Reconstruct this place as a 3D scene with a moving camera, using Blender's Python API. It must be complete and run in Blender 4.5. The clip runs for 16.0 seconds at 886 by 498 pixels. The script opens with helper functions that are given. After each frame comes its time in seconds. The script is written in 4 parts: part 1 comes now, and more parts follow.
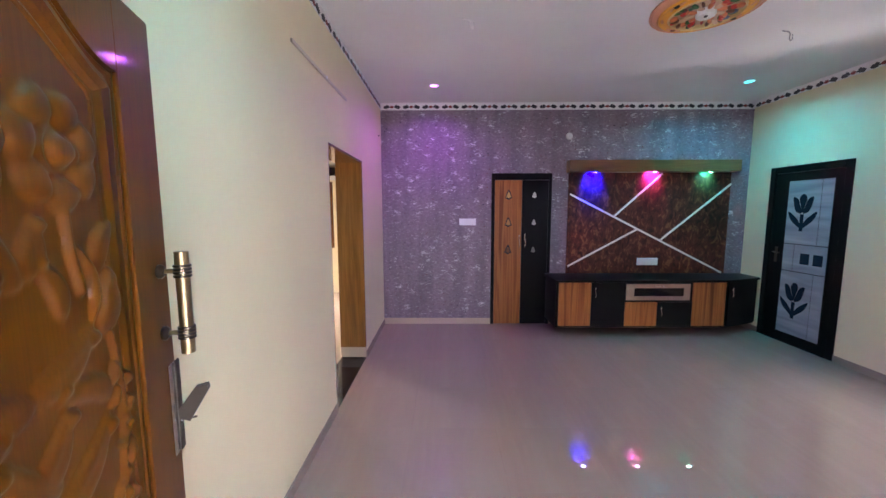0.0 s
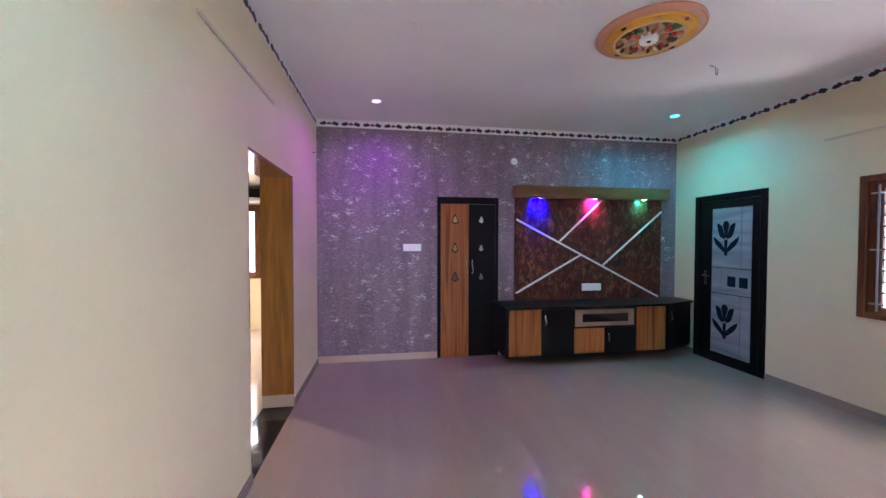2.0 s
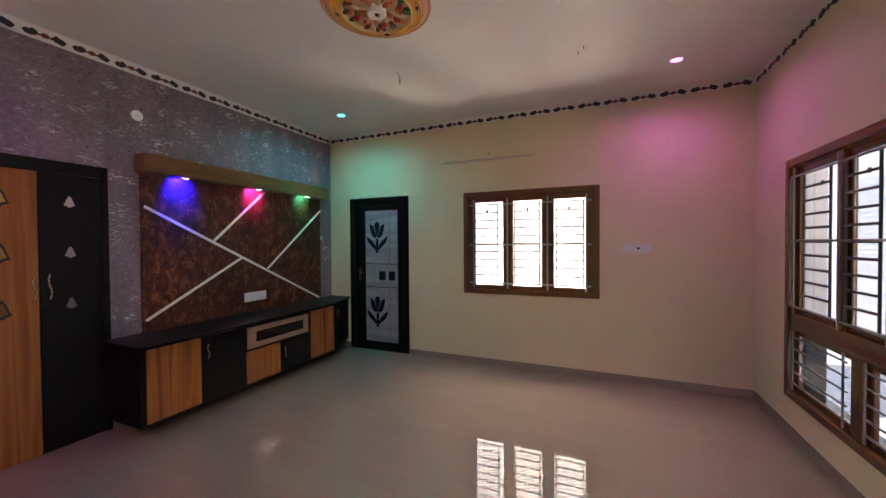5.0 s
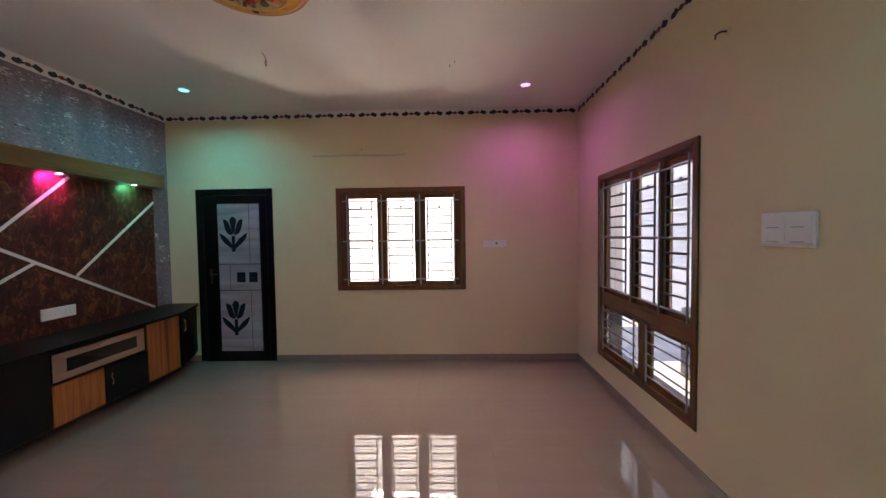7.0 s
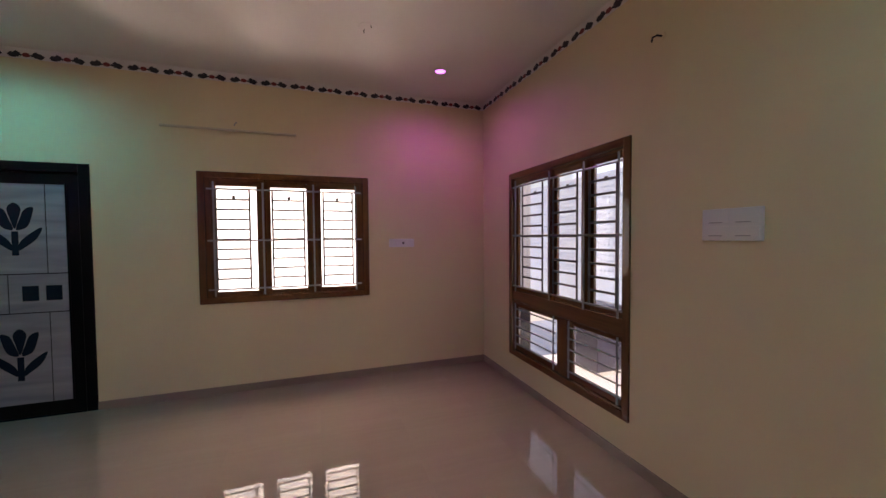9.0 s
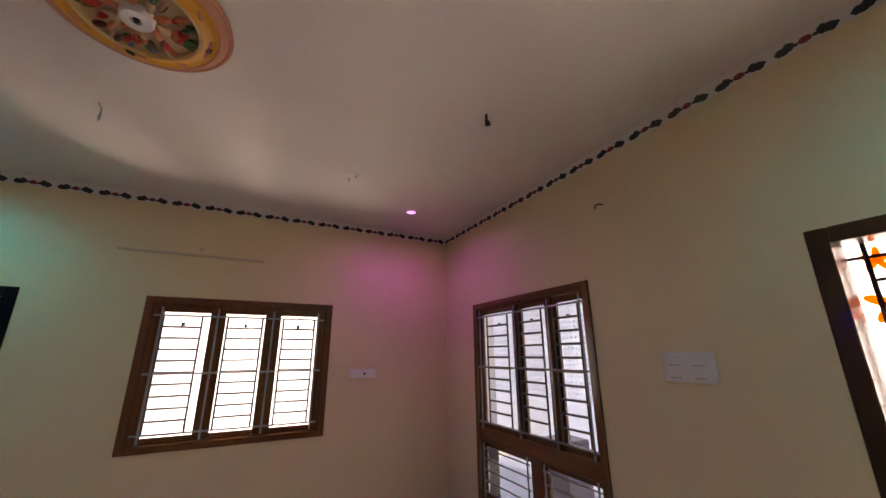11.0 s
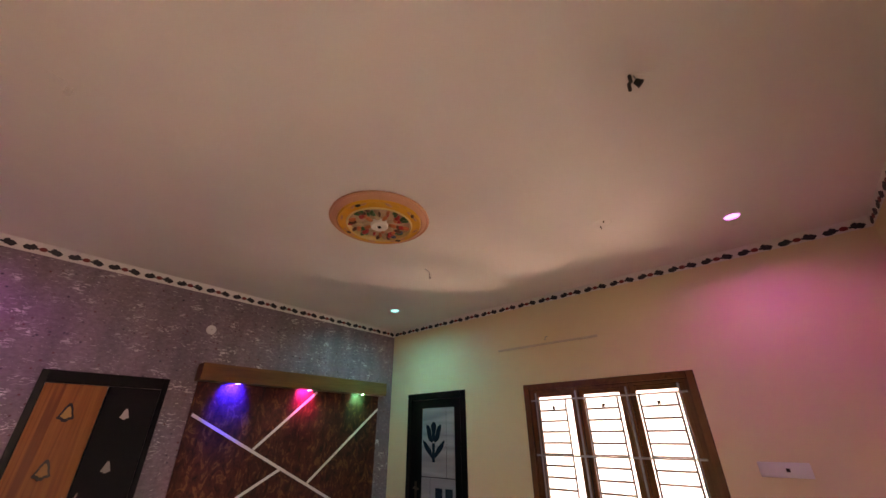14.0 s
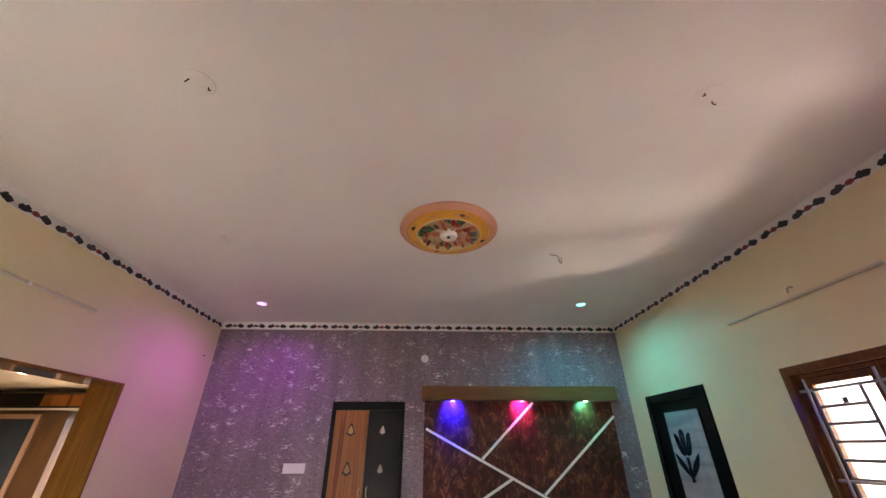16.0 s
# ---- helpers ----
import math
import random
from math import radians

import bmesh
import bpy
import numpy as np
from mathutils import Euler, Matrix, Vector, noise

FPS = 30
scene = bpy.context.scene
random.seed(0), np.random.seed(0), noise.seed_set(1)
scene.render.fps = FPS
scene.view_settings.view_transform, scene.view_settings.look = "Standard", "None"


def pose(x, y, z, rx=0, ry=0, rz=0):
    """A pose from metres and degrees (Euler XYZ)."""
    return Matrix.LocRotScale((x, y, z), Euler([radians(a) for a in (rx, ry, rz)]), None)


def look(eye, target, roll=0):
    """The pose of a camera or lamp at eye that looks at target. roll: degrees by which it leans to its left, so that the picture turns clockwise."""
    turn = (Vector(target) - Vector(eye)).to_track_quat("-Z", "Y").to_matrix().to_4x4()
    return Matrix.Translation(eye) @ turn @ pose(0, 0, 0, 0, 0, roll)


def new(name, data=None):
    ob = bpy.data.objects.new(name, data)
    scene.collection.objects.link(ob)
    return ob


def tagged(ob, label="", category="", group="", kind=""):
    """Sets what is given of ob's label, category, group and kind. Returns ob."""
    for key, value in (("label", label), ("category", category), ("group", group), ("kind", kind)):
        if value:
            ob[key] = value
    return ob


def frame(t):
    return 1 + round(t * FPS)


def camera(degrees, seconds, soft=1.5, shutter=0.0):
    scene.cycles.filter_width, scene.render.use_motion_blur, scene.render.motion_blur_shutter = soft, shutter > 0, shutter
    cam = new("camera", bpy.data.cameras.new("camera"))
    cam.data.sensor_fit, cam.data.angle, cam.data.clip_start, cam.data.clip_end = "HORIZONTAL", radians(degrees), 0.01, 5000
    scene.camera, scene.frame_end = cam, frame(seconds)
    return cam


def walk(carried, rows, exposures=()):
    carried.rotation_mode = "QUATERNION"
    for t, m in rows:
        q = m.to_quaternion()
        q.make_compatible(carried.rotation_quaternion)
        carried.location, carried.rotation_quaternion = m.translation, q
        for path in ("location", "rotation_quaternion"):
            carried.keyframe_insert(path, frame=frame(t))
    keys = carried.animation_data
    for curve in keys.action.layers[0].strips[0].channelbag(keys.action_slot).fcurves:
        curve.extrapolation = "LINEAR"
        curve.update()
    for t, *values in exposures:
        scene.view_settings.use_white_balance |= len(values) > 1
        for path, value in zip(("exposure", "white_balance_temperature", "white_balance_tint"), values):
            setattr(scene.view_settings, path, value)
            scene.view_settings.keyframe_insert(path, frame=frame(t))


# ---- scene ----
import numpy as np
cam = camera(101.0, 16.0)
PATH = [
    (0, (0.096, 0.199, 1.56), (0.081, 2.188, 1.345), -0.1),
    (0.5, (0.108, 0.179, 1.567), (0.077, 2.178, 1.503), -0.1),
    (1, (0.11, 0.218, 1.542), (0.076, 2.217, 1.482), 0.1),
    (1.5, (0.039, 0.362, 1.523), (0.159, 2.357, 1.465), 0.0),
    (2, (0.06, 0.54, 1.482), (0.371, 2.515, 1.436), 0.1),
    (2.5, (0.017, 0.744, 1.5), (0.61, 2.653, 1.449), 0.0),
    (3, (-0.005, 0.966, 1.489), (0.876, 2.761, 1.443), -0.0),
    (3.5, (0.047, 1.107, 1.453), (1.174, 2.758, 1.414), -0.2),
    (4, (0.072, 1.279, 1.465), (1.451, 2.726, 1.421), -0.3),
    (4.5, (0.013, 1.401, 1.485), (1.637, 2.567, 1.435), -0.3),
    (5, (-0.096, 1.577, 1.436), (1.743, 2.362, 1.403), -0.4),
    (5.2, (-0.131, 1.606, 1.441), (1.767, 2.235, 1.403), -0.4),
    (7.3, (-0.196, 1.758, 1.477), (1.803, 1.738, 1.408), -0.7),
    (7.5, (-0.161, 1.79, 1.464), (1.836, 1.705, 1.403), -0.6),
    (8, (-0.038, 1.866, 1.453), (1.94, 1.577, 1.389), -0.6),
    (8.2, (0.047, 1.89, 1.43), (2.009, 1.507, 1.369), -0.5),
    (10.3, (0.33, 2.318, 1.476), (2.103, 1.396, 1.552), -0.5),
    (10.5, (0.312, 2.311, 1.5), (2.076, 1.393, 1.709), -0.3),
    (11, (0.256, 2.294, 1.551), (1.96, 1.405, 2.105), -0.4),
    (11.5, (0.201, 2.278, 1.585), (1.892, 1.479, 2.293), -0.6),
    (12, (0.112, 2.15, 1.583), (1.892, 1.651, 2.346), -0.7),
    (12.5, (0.103, 1.962, 1.6), (1.929, 1.868, 2.412), -0.8),
    (13, (0.182, 1.692, 1.603), (1.958, 2.05, 2.45), -1.0),
    (13.5, (0.306, 1.351, 1.582), (1.914, 2.152, 2.463), -0.7),
    (14, (0.497, 1.115, 1.592), (1.856, 2.271, 2.497), -0.4),
    (14.5, (0.754, 0.884, 1.602), (1.812, 2.314, 2.518), -0.4),
    (15, (1.02, 0.781, 1.577), (1.738, 2.399, 2.507), -0.2),
    (15.5, (1.422, 0.703, 1.582), (1.792, 2.423, 2.534), -0.4),
    (16, (1.737, 0.664, 1.579), (1.81, 2.419, 2.535), -0.1),
]
EXPOSURES = [(0.0, 1.57, 6450, 22), (1.5, 1.57, 6400, 24), (2.0, 1.47, 6400, 24), (2.5, 1.13, 6900, 21), (3.0, 0.58, 7700, 23), (3.5, 0.44, 9800, 32), (4.2, 0.76, 10500, 34), (5.0, 0.92, 8700, 20), (7.5, 0.62, 8900, 31), (8.0, 0.53, 9900, 35), (10.3, 0.42, 7600, 19), (11.0, 0.46, 9400, 28), (11.5, 0.42, 12400, 40), (11.9, 0.55, 13600, 49), (12.5, 0.60, 14200, 49), (13.5, 0.80, 12900, 46), (14.0, 0.82, 12200, 40), (14.5, 0.85, 12500, 41), (15.2, 0.95, 13400, 45), (16.0, 1.28, 8700, 25)]
walk(cam, [(t, look(eye, target, roll)) for t, eye, target, roll in PATH], EXPOSURES)

# ---- world and lights ----
world = bpy.data.worlds.new("world")
scene.world = world
world.use_nodes = True
wn = world.node_tree
sky = wn.nodes.new("ShaderNodeTexSky")
sky.sky_type, sky.sun_disc = "NISHITA", False
sky.sun_elevation, sky.sun_rotation = radians(56), radians(80)
wn.links.new(sky.outputs[0], wn.nodes["Background"].inputs[0])
wn.nodes["Background"].inputs[1].default_value = 0.12

sun = new("sun", bpy.data.lights.new("sun", "SUN"))
sun.data.energy, sun.data.angle, sun.data.color = 4.0, radians(0.5), (1.0, 0.98, 0.95)
sun.matrix_world = look((5.5, 0.9, 8.3), (0, 0, 0))


def spot(name, at, color, watts, degrees=166, radius=0.03, blend=0.85):
    """A downward recessed lamp."""
    ob = new(name, bpy.data.lights.new(name, "SPOT"))
    ob.data.energy, ob.data.color, ob.data.shadow_soft_size = watts, color, radius
    ob.data.spot_size, ob.data.spot_blend = radians(degrees), blend
    ob.matrix_world = look(at, (at[0], at[1] + 0.0001, at[2] - 1))
    return ob


def daylight_panel(name, at, target, wide, high, watts, color=(1, 1, 1)):
    """An area lamp added in place of daylight: the sky's light at an opening, or bounce from below."""
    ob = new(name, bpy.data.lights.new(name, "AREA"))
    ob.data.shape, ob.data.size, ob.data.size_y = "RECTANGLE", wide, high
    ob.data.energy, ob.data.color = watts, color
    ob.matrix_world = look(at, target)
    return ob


H_TOP = 2.93
daylight_panel("entrance_daylight", (0.216, 0.044, 1.02), (0.216, 3, 1.02), 1.24, 1.98, 50)
daylight_panel("window_daylight", (5.8, 2.65, 1.9), (0.0, 2.65, 1.9), 4.0, 2.6, 24)
daylight_panel("window_daylight", (5.0, 2.3, 2.85), (2.0, 2.6, 0.6), 1.5, 0.9, 62)
daylight_panel("porch_daylight", (2.72, -0.75, 3.1), (2.6, 1.6, 0.3), 1.5, 0.9, 24)
daylight_panel("side_daylight", (-2.65, 7.8, 2.6), (-2.3, 5.0, 0.2), 1.4, 0.9, 310)
# added lamps that stand in for bounce off sunlit ground between the house and the neighbour's wall, and off the porch
# floor
strip = daylight_panel("ground_bounce_lamp", (5.35, 2.16, -0.1), (5.35, 2.16, 3), 1.1, 0.26, 40)
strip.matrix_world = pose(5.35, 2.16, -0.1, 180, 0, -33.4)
near = daylight_panel("ground_bounce_lamp", (4.47, 2.25, -0.1), (4.47, 2.25, 3), 0.22, 1.4, 14)
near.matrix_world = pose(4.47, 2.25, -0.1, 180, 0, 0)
porch = daylight_panel("porch_bounce_lamp", (2.72, -0.75, 0.02), (2.72, -0.75, 3), 2.4, 1.0, 5)
porch.matrix_world = pose(2.72, -0.75, 0.02, 180, 0, 0)

XL, XR, YF, YB, H = -0.75, 4.07, 0.27, 5.09, 2.93
VIOLET, TEAL, PINK = (0.52, 0.12, 1.0), (0.02, 0.58, 0.82), (0.62, 0.14, 1.0)
DOWNLIGHTS = [((-0.03, 4.42), VIOLET, 24), ((3.37, 4.33), TEAL, 40), ((3.44, 0.99), PINK, 17), ((-0.03, 0.99), TEAL, 25)]
for (x, y), c, w in DOWNLIGHTS:
    spot("downlight_beam", (x, y, H - 0.012), c, w)
TV_SPOTS = [(2.025, (0.0, 0.0, 1.0), 105), (2.785, (1.0, 0.06, 0.8), 7), (3.505, (0.01, 0.75, 0.42), 5)]
for x, c, w in TV_SPOTS:
    b = spot("shelf_beam", (x, 4.99, 2.026), c, w, 116, 0.012, 0.4)
    b.matrix_world = look((x, 4.99, 2.026), (x, 5.065, 1.985))
spot("passage_beam", (-3.0, 5.33, 2.33), (1.0, 0.97, 0.9), 90)


# ---- materials ----
def material(name, color=(0.8, 0.8, 0.8), rough=0.5, metal=0.0, coat=0.0, spec=0.5):
    m = bpy.data.materials.new(name)
    m.use_nodes = True
    b = m.node_tree.nodes["Principled BSDF"]
    b.inputs["Base Color"].default_value = (*color, 1)
    b.inputs["Roughness"].default_value = rough
    b.inputs["Metallic"].default_value = metal
    b.inputs["Coat Weight"].default_value = coat
    b.inputs["Coat Roughness"].default_value = 0.06
    b.inputs["Specular IOR Level"].default_value = spec
    return m


def node(m, kind, **inputs):
    n = m.node_tree.nodes.new(kind)
    for key, value in inputs.items():
        n.inputs[key.replace("_", " ")].default_value = value
    return n


def wire(m, a, b):
    m.node_tree.links.new(a, b)


def bsdf(m):
    return m.node_tree.nodes["Principled BSDF"]


def coords(m, scale=(1, 1, 1), turn=(0, 0, 0)):
    """Object coordinates in metres, scaled."""
    tc = node(m, "ShaderNodeTexCoord")
    mp = node(m, "ShaderNodeMapping")
    mp.inputs["Scale"].default_value = scale
    mp.inputs["Rotation"].default_value = turn
    wire(m, tc.outputs["Object"], mp.inputs["Vector"])
    return mp.outputs[0]


def ramp(m, source, stops):
    r = node(m, "ShaderNodeValToRGB")
    els = r.color_ramp.elements
    while len(els) < len(stops):
        els.new(0.5)
    for e, (p, c) in zip(els, stops):
        e.position, e.color = p, (*c, 1)
    wire(m, source, r.inputs[0])
    return r.outputs[0]


def noise_of(m, vec, scale, detail=3, rough=0.5, distortion=0.0):
    n = node(m, "ShaderNodeTexNoise", Scale=scale, Detail=detail, Roughness=rough, Distortion=distortion)
    wire(m, vec, n.inputs["Vector"])
    return n.outputs[0]


def bump(m, height, strength=0.1, distance=0.01):
    b = node(m, "ShaderNodeBump", Strength=strength, Distance=distance)
    wire(m, height, b.inputs["Height"])
    wire(m, b.outputs[0], bsdf(m).inputs["Normal"])


def mixed(m, fac, a, b, mode="MIX"):
    x = node(m, "ShaderNodeMix")
    x.data_type, x.blend_type = "RGBA", mode
    for sock, v in ((x.inputs[0], fac), (x.inputs[6], a), (x.inputs[7], b)):
        if isinstance(v, (int, float)):
            sock.default_value = v
        elif isinstance(v, tuple):
            sock.default_value = (*v, 1)
        else:
            wire(m, v, sock)
    return x.outputs[2]


def plaster(name, color, rough=0.55):
    """Painted plaster with faint blotches and roller grain."""
    m = material(name, color, rough)
    v = coords(m)
    big = noise_of(m, v, 1.3, 4)
    dark = tuple(c * 0.93 for c in color)
    wire(m, ramp(m, big, [(0.3, dark), (0.7, color)]), bsdf(m).inputs["Base Color"])
    bump(m, noise_of(m, v, 140, 2), 0.12, 0.002)
    return m


def wood(name, stops, scale, rough=0.35, coat=0.3, axis=2, distortion=1.5, fine=60):
    """Grain along one axis: long streaks with finer pores."""
    m = material(name, stops[0][1], rough, coat=coat)
    s = [scale * 7, scale * 7, scale * 7]
    s[axis] = scale * 0.5
    v = coords(m, tuple(s))
    grain = noise_of(m, v, 1.0, 5, 0.6, distortion)
    col = ramp(m, grain, stops)
    f = [fine * 3, fine * 3, fine * 3]
    f[axis] = fine * 0.06
    pores = noise_of(m, coords(m, tuple(f)), 1.0, 2)
    col = mixed(m, ramp(m, pores, [(0.35, (0.25, 0.25, 0.25)), (0.6, (0, 0, 0))]), col, tuple(c * 0.55 for c in stops[0][1]))
    wire(m, col, bsdf(m).inputs["Base Color"])
    bump(m, pores, 0.05, 0.002)
    return m


M_WALL = plaster("cream_paint", (0.80, 0.69, 0.45))
M_CEIL = plaster("ceiling_paint", (0.80, 0.77, 0.74), 0.6)
M_WHITE = plaster("white_paint", (0.80, 0.79, 0.77))
M_SOFFIT = material("cream_ceiling", (0.8, 0.76, 0.66), 0.5)


def wallpaper():
    """Grey foil paper: patches of short silver dashes, soft columns and small dark dots."""
    m = material("silver_wallpaper", (0.25, 0.22, 0.25), 0.42)
    base = ramp(m, noise_of(m, coords(m, (26, 1, 40)), 1.0, 4, 0.65), [(0.3, (0.172, 0.130, 0.158)), (0.7, (0.285, 0.224, 0.264))])
    cols = ramp(m, noise_of(m, coords(m, (5.5, 1, 0.9)), 1.0, 2), [(0.35, (0.80, 0.80, 0.82)), (0.65, (1.12, 1.10, 1.10))])
    base = mixed(m, 1.0, base, cols, "MULTIPLY")
    cell = node(m, "ShaderNodeTexVoronoi", Scale=1.0)
    cell.inputs["Randomness"].default_value = 0.9
    wire(m, coords(m, (6.2, 1, 7.4)), cell.inputs["Vector"])
    wob = node(m, "ShaderNodeMath")
    wob.operation = "MULTIPLY_ADD"
    wob.inputs[1].default_value = 1.0
    wire(m, noise_of(m, coords(m, (15, 1, 24)), 1.0, 3, 0.6), wob.inputs[0])
    wire(m, cell.outputs["Distance"], wob.inputs[2])
    clump = ramp(m, wob.outputs[0], [(0.58, (0.85, 0.85, 0.85)), (0.90, (0.0, 0.0, 0.0))])
    fl = noise_of(m, coords(m, (24, 1, 74)), 1.0, 2, 0.5, 1.0)
    big = ramp(m, fl, [(0.53, (0, 0, 0)), (0.58, (1, 1, 1))])
    few = ramp(m, fl, [(0.655, (0, 0, 0)), (0.70, (0.5, 0.5, 0.5))])
    fac = mixed(m, 1.0, mixed(m, 1.0, big, clump, "MULTIPLY"), few, "LIGHTEN")
    col = mixed(m, fac, base, (0.80, 0.77, 0.79))
    dk = node(m, "ShaderNodeTexVoronoi", Scale=1.0)
    wire(m, coords(m, (19, 1, 22)), dk.inputs["Vector"])
    dots = ramp(m, dk.outputs["Distance"], [(0.12, (0.9, 0.9, 0.9)), (0.21, (0, 0, 0))])
    pick = ramp(m, noise_of(m, coords(m, (7, 1, 7)), 1.0, 2), [(0.42, (0.1, 0.1, 0.1)), (0.56, (1, 1, 1))])
    tint = ramp(m, noise_of(m, coords(m, (11, 1, 11)), 1.0, 1), [(0.45, (0.03, 0.025, 0.05)), (0.55, (0.14, 0.03, 0.035))])
    col = mixed(m, mixed(m, 1.0, dots, pick, "MULTIPLY"), col, tint)
    wire(m, col, bsdf(m).inputs["Base Color"])
    wire(m, ramp(m, fac, [(0.0, (0.46, 0.46, 0.46)), (1.0, (0.26, 0.26, 0.26))]), bsdf(m).inputs["Roughness"])
    wire(m, ramp(m, fac, [(0.0, (0.0, 0.0, 0.0)), (1.0, (0.35, 0.35, 0.35))]), bsdf(m).inputs["Metallic"])
    bump(m, fac, 0.3, 0.003)
    return m


M_PAPER = wallpaper()


def floor_tile():
    m = material("polished_floor_tile", (0.5, 0.42, 0.37), 0.07, spec=1.0)
    v = coords(m, (7, 1.0, 1))
    streak = noise_of(m, v, 1.0, 6, 0.6, 0.8)
    col = ramp(m, streak, [(0.25, (0.352, 0.264, 0.203)), (0.5, (0.374, 0.283, 0.218)), (0.8, (0.396, 0.303, 0.236))])
    info = node(m, "ShaderNodeObjectInfo")
    tone = ramp(m, info.outputs["Random"], [(0, (0.965, 0.965, 0.965)), (1, (1, 1, 1))])
    wire(m, mixed(m, 1.0, col, tone, "MULTIPLY"), bsdf(m).inputs["Base Color"])
    bsdf(m).inputs["IOR"].default_value = 1.75
    smear = noise_of(m, coords(m, (1.5, 1.5, 1)), 1.0, 4)
    wire(m, ramp(m, smear, [(0.3, (0.004, 0.004, 0.004)), (0.75, (0.016, 0.016, 0.016))]), bsdf(m).inputs["Roughness"])
    return m


M_FLOOR = floor_tile()
M_SKIRT = plaster("skirting_tile", (0.34, 0.26, 0.21), 0.2)
M_SKIRT_B = plaster("pale_skirting_tile", (0.56, 0.44, 0.33), 0.2)
M_GRANITE = material("black_granite", (0.012, 0.012, 0.014), 0.06)
M_BLACK = material("black_laminate", (0.007, 0.0055, 0.0055), 0.35, spec=0.18)


def zebra():
    """Broad vertical bands of orange and brown, with faint grain."""
    m = material("zebra_laminate", (0.4, 0.15, 0.06), 0.42, spec=0.3)
    band = noise_of(m, coords(m, (10, 10, 0.35)), 1.0, 2, 0.5, 0.3)
    col = ramp(m, band, [(0.32, (0.16, 0.045, 0.012)), (0.40, (0.31, 0.105, 0.027)), (0.46, (0.38, 0.142, 0.038)), (0.50, (0.27, 0.086, 0.022)), (0.54, (0.36, 0.13, 0.034)), (0.61, (0.39, 0.15, 0.043)), (0.68, (0.20, 0.06, 0.016))])
    fine = ramp(m, noise_of(m, coords(m, (240, 240, 5)), 1.0, 2), [(0.35, (0.86, 0.84, 0.82)), (0.65, (1.05, 1.05, 1.05))])
    wire(m, mixed(m, 1.0, col, fine, "MULTIPLY"), bsdf(m).inputs["Base Color"])
    return m


M_ZEBRA = zebra()
M_JAMB = wood("golden_wood_laminate", [(0.2, (0.12, 0.046, 0.008)), (0.5, (0.28, 0.118, 0.021)), (0.8, (0.37, 0.17, 0.036))], 1.2, 0.16, 0.9, 2, 2.5)
M_SHELF = wood("walnut_shelf_laminate", [(0.2, (0.11, 0.045, 0.014)), (0.5, (0.20, 0.085, 0.026)), (0.8, (0.26, 0.115, 0.036))], 1.5, 0.3, 0.3, 0)
M_FRAME = wood("polished_window_wood", [(0.2, (0.075, 0.026, 0.008)), (0.5, (0.14, 0.05, 0.015)), (0.8, (0.20, 0.075, 0.022))], 1.5, 0.25, 0.5, 2)
M_FRAME_H = wood("polished_rail_wood", [(0.2, (0.075, 0.026, 0.008)), (0.5, (0.14, 0.05, 0.015)), (0.8, (0.20, 0.075, 0.022))], 1.5, 0.25, 0.5, 0)
M_DARKFRAME = wood("dark_door_wood", [(0.2, (0.035, 0.014, 0.006)), (0.5, (0.06, 0.026, 0.01)), (0.8, (0.085, 0.037, 0.014))], 1.5, 0.3, 0.4, 2)
M_TEAK = wood("varnished_teak", [(0.2, (0.095, 0.027, 0.001)), (0.5, (0.128, 0.039, 0.0013)), (0.8, (0.150, 0.048, 0.0018))], 0.9, 0.36, 0.45, 2, 1.2)
bsdf(M_TEAK).inputs["Specular IOR Level"].default_value = 0.2
bsdf(M_TEAK).inputs["Coat Roughness"].default_value = 0.09
bsdf(M_TEAK).inputs["Coat Weight"].default_value = 0.45
M_STEEL = material("chrome_steel", (0.75, 0.74, 0.72), 0.18, 1.0)
M_GRILLE = material("grey_painted_steel", (0.3, 0.29, 0.3), 0.35, 0.3)
M_RUNG = material("dark_grey_painted_steel", (0.10, 0.095, 0.10), 0.4, 0.2)
M_BRASS = material("antique_brass", (0.36, 0.27, 0.15), 0.28, 1.0)
M_BRONZE = material("dark_bronze", (0.10, 0.085, 0.07), 0.35, 1.0)
M_PLASTIC = material("white_plastic", (0.78, 0.78, 0.78), 0.3)
M_GREYPL = material("grey_plastic", (0.35, 0.35, 0.36), 0.4)
M_STRIP = material("white_inlay", (0.82, 0.78, 0.77), 0.3)
M_DARK = material("dark_rubber", (0.02, 0.018, 0.017), 0.6)
M_CONDUIT = material("ivory_batten", (0.60, 0.53, 0.40), 0.45)
M_DRAWER = material("rose_metal_frame", (0.34, 0.22, 0.17), 0.35, 0.4)
M_SMOKED = material("smoked_glass", (0.02, 0.01, 0.01), 0.05)
M_TULIP = material("dark_stained_glass", (0.012, 0.022, 0.035), 0.12)


def marble_panel():
    m = material("burl_laminate", (0.1, 0.03, 0.015), 0.5, spec=0.3)
    v = coords(m, (15, 1, 9))
    a = noise_of(m, v, 1.0, 7, 0.7, 0.9)
    col = ramp(m, a, [(0.34, (0.030, 0.007, 0.005)), (0.46, (0.082, 0.018, 0.012)), (0.55, (0.12, 0.029, 0.018)), (0.61, (0.25, 0.10, 0.045)), (0.67, (0.085, 0.02, 0.013))])
    blotch = ramp(m, noise_of(m, coords(m, (3, 1, 1.6)), 1.0, 3), [(0.35, (0.65, 0.6, 0.6)), (0.65, (1.15, 1.1, 1.05))])
    col = mixed(m, 1.0, col, blotch, "MULTIPLY")
    wire(m, col, bsdf(m).inputs["Base Color"])
    return m


M_BURL = marble_panel()


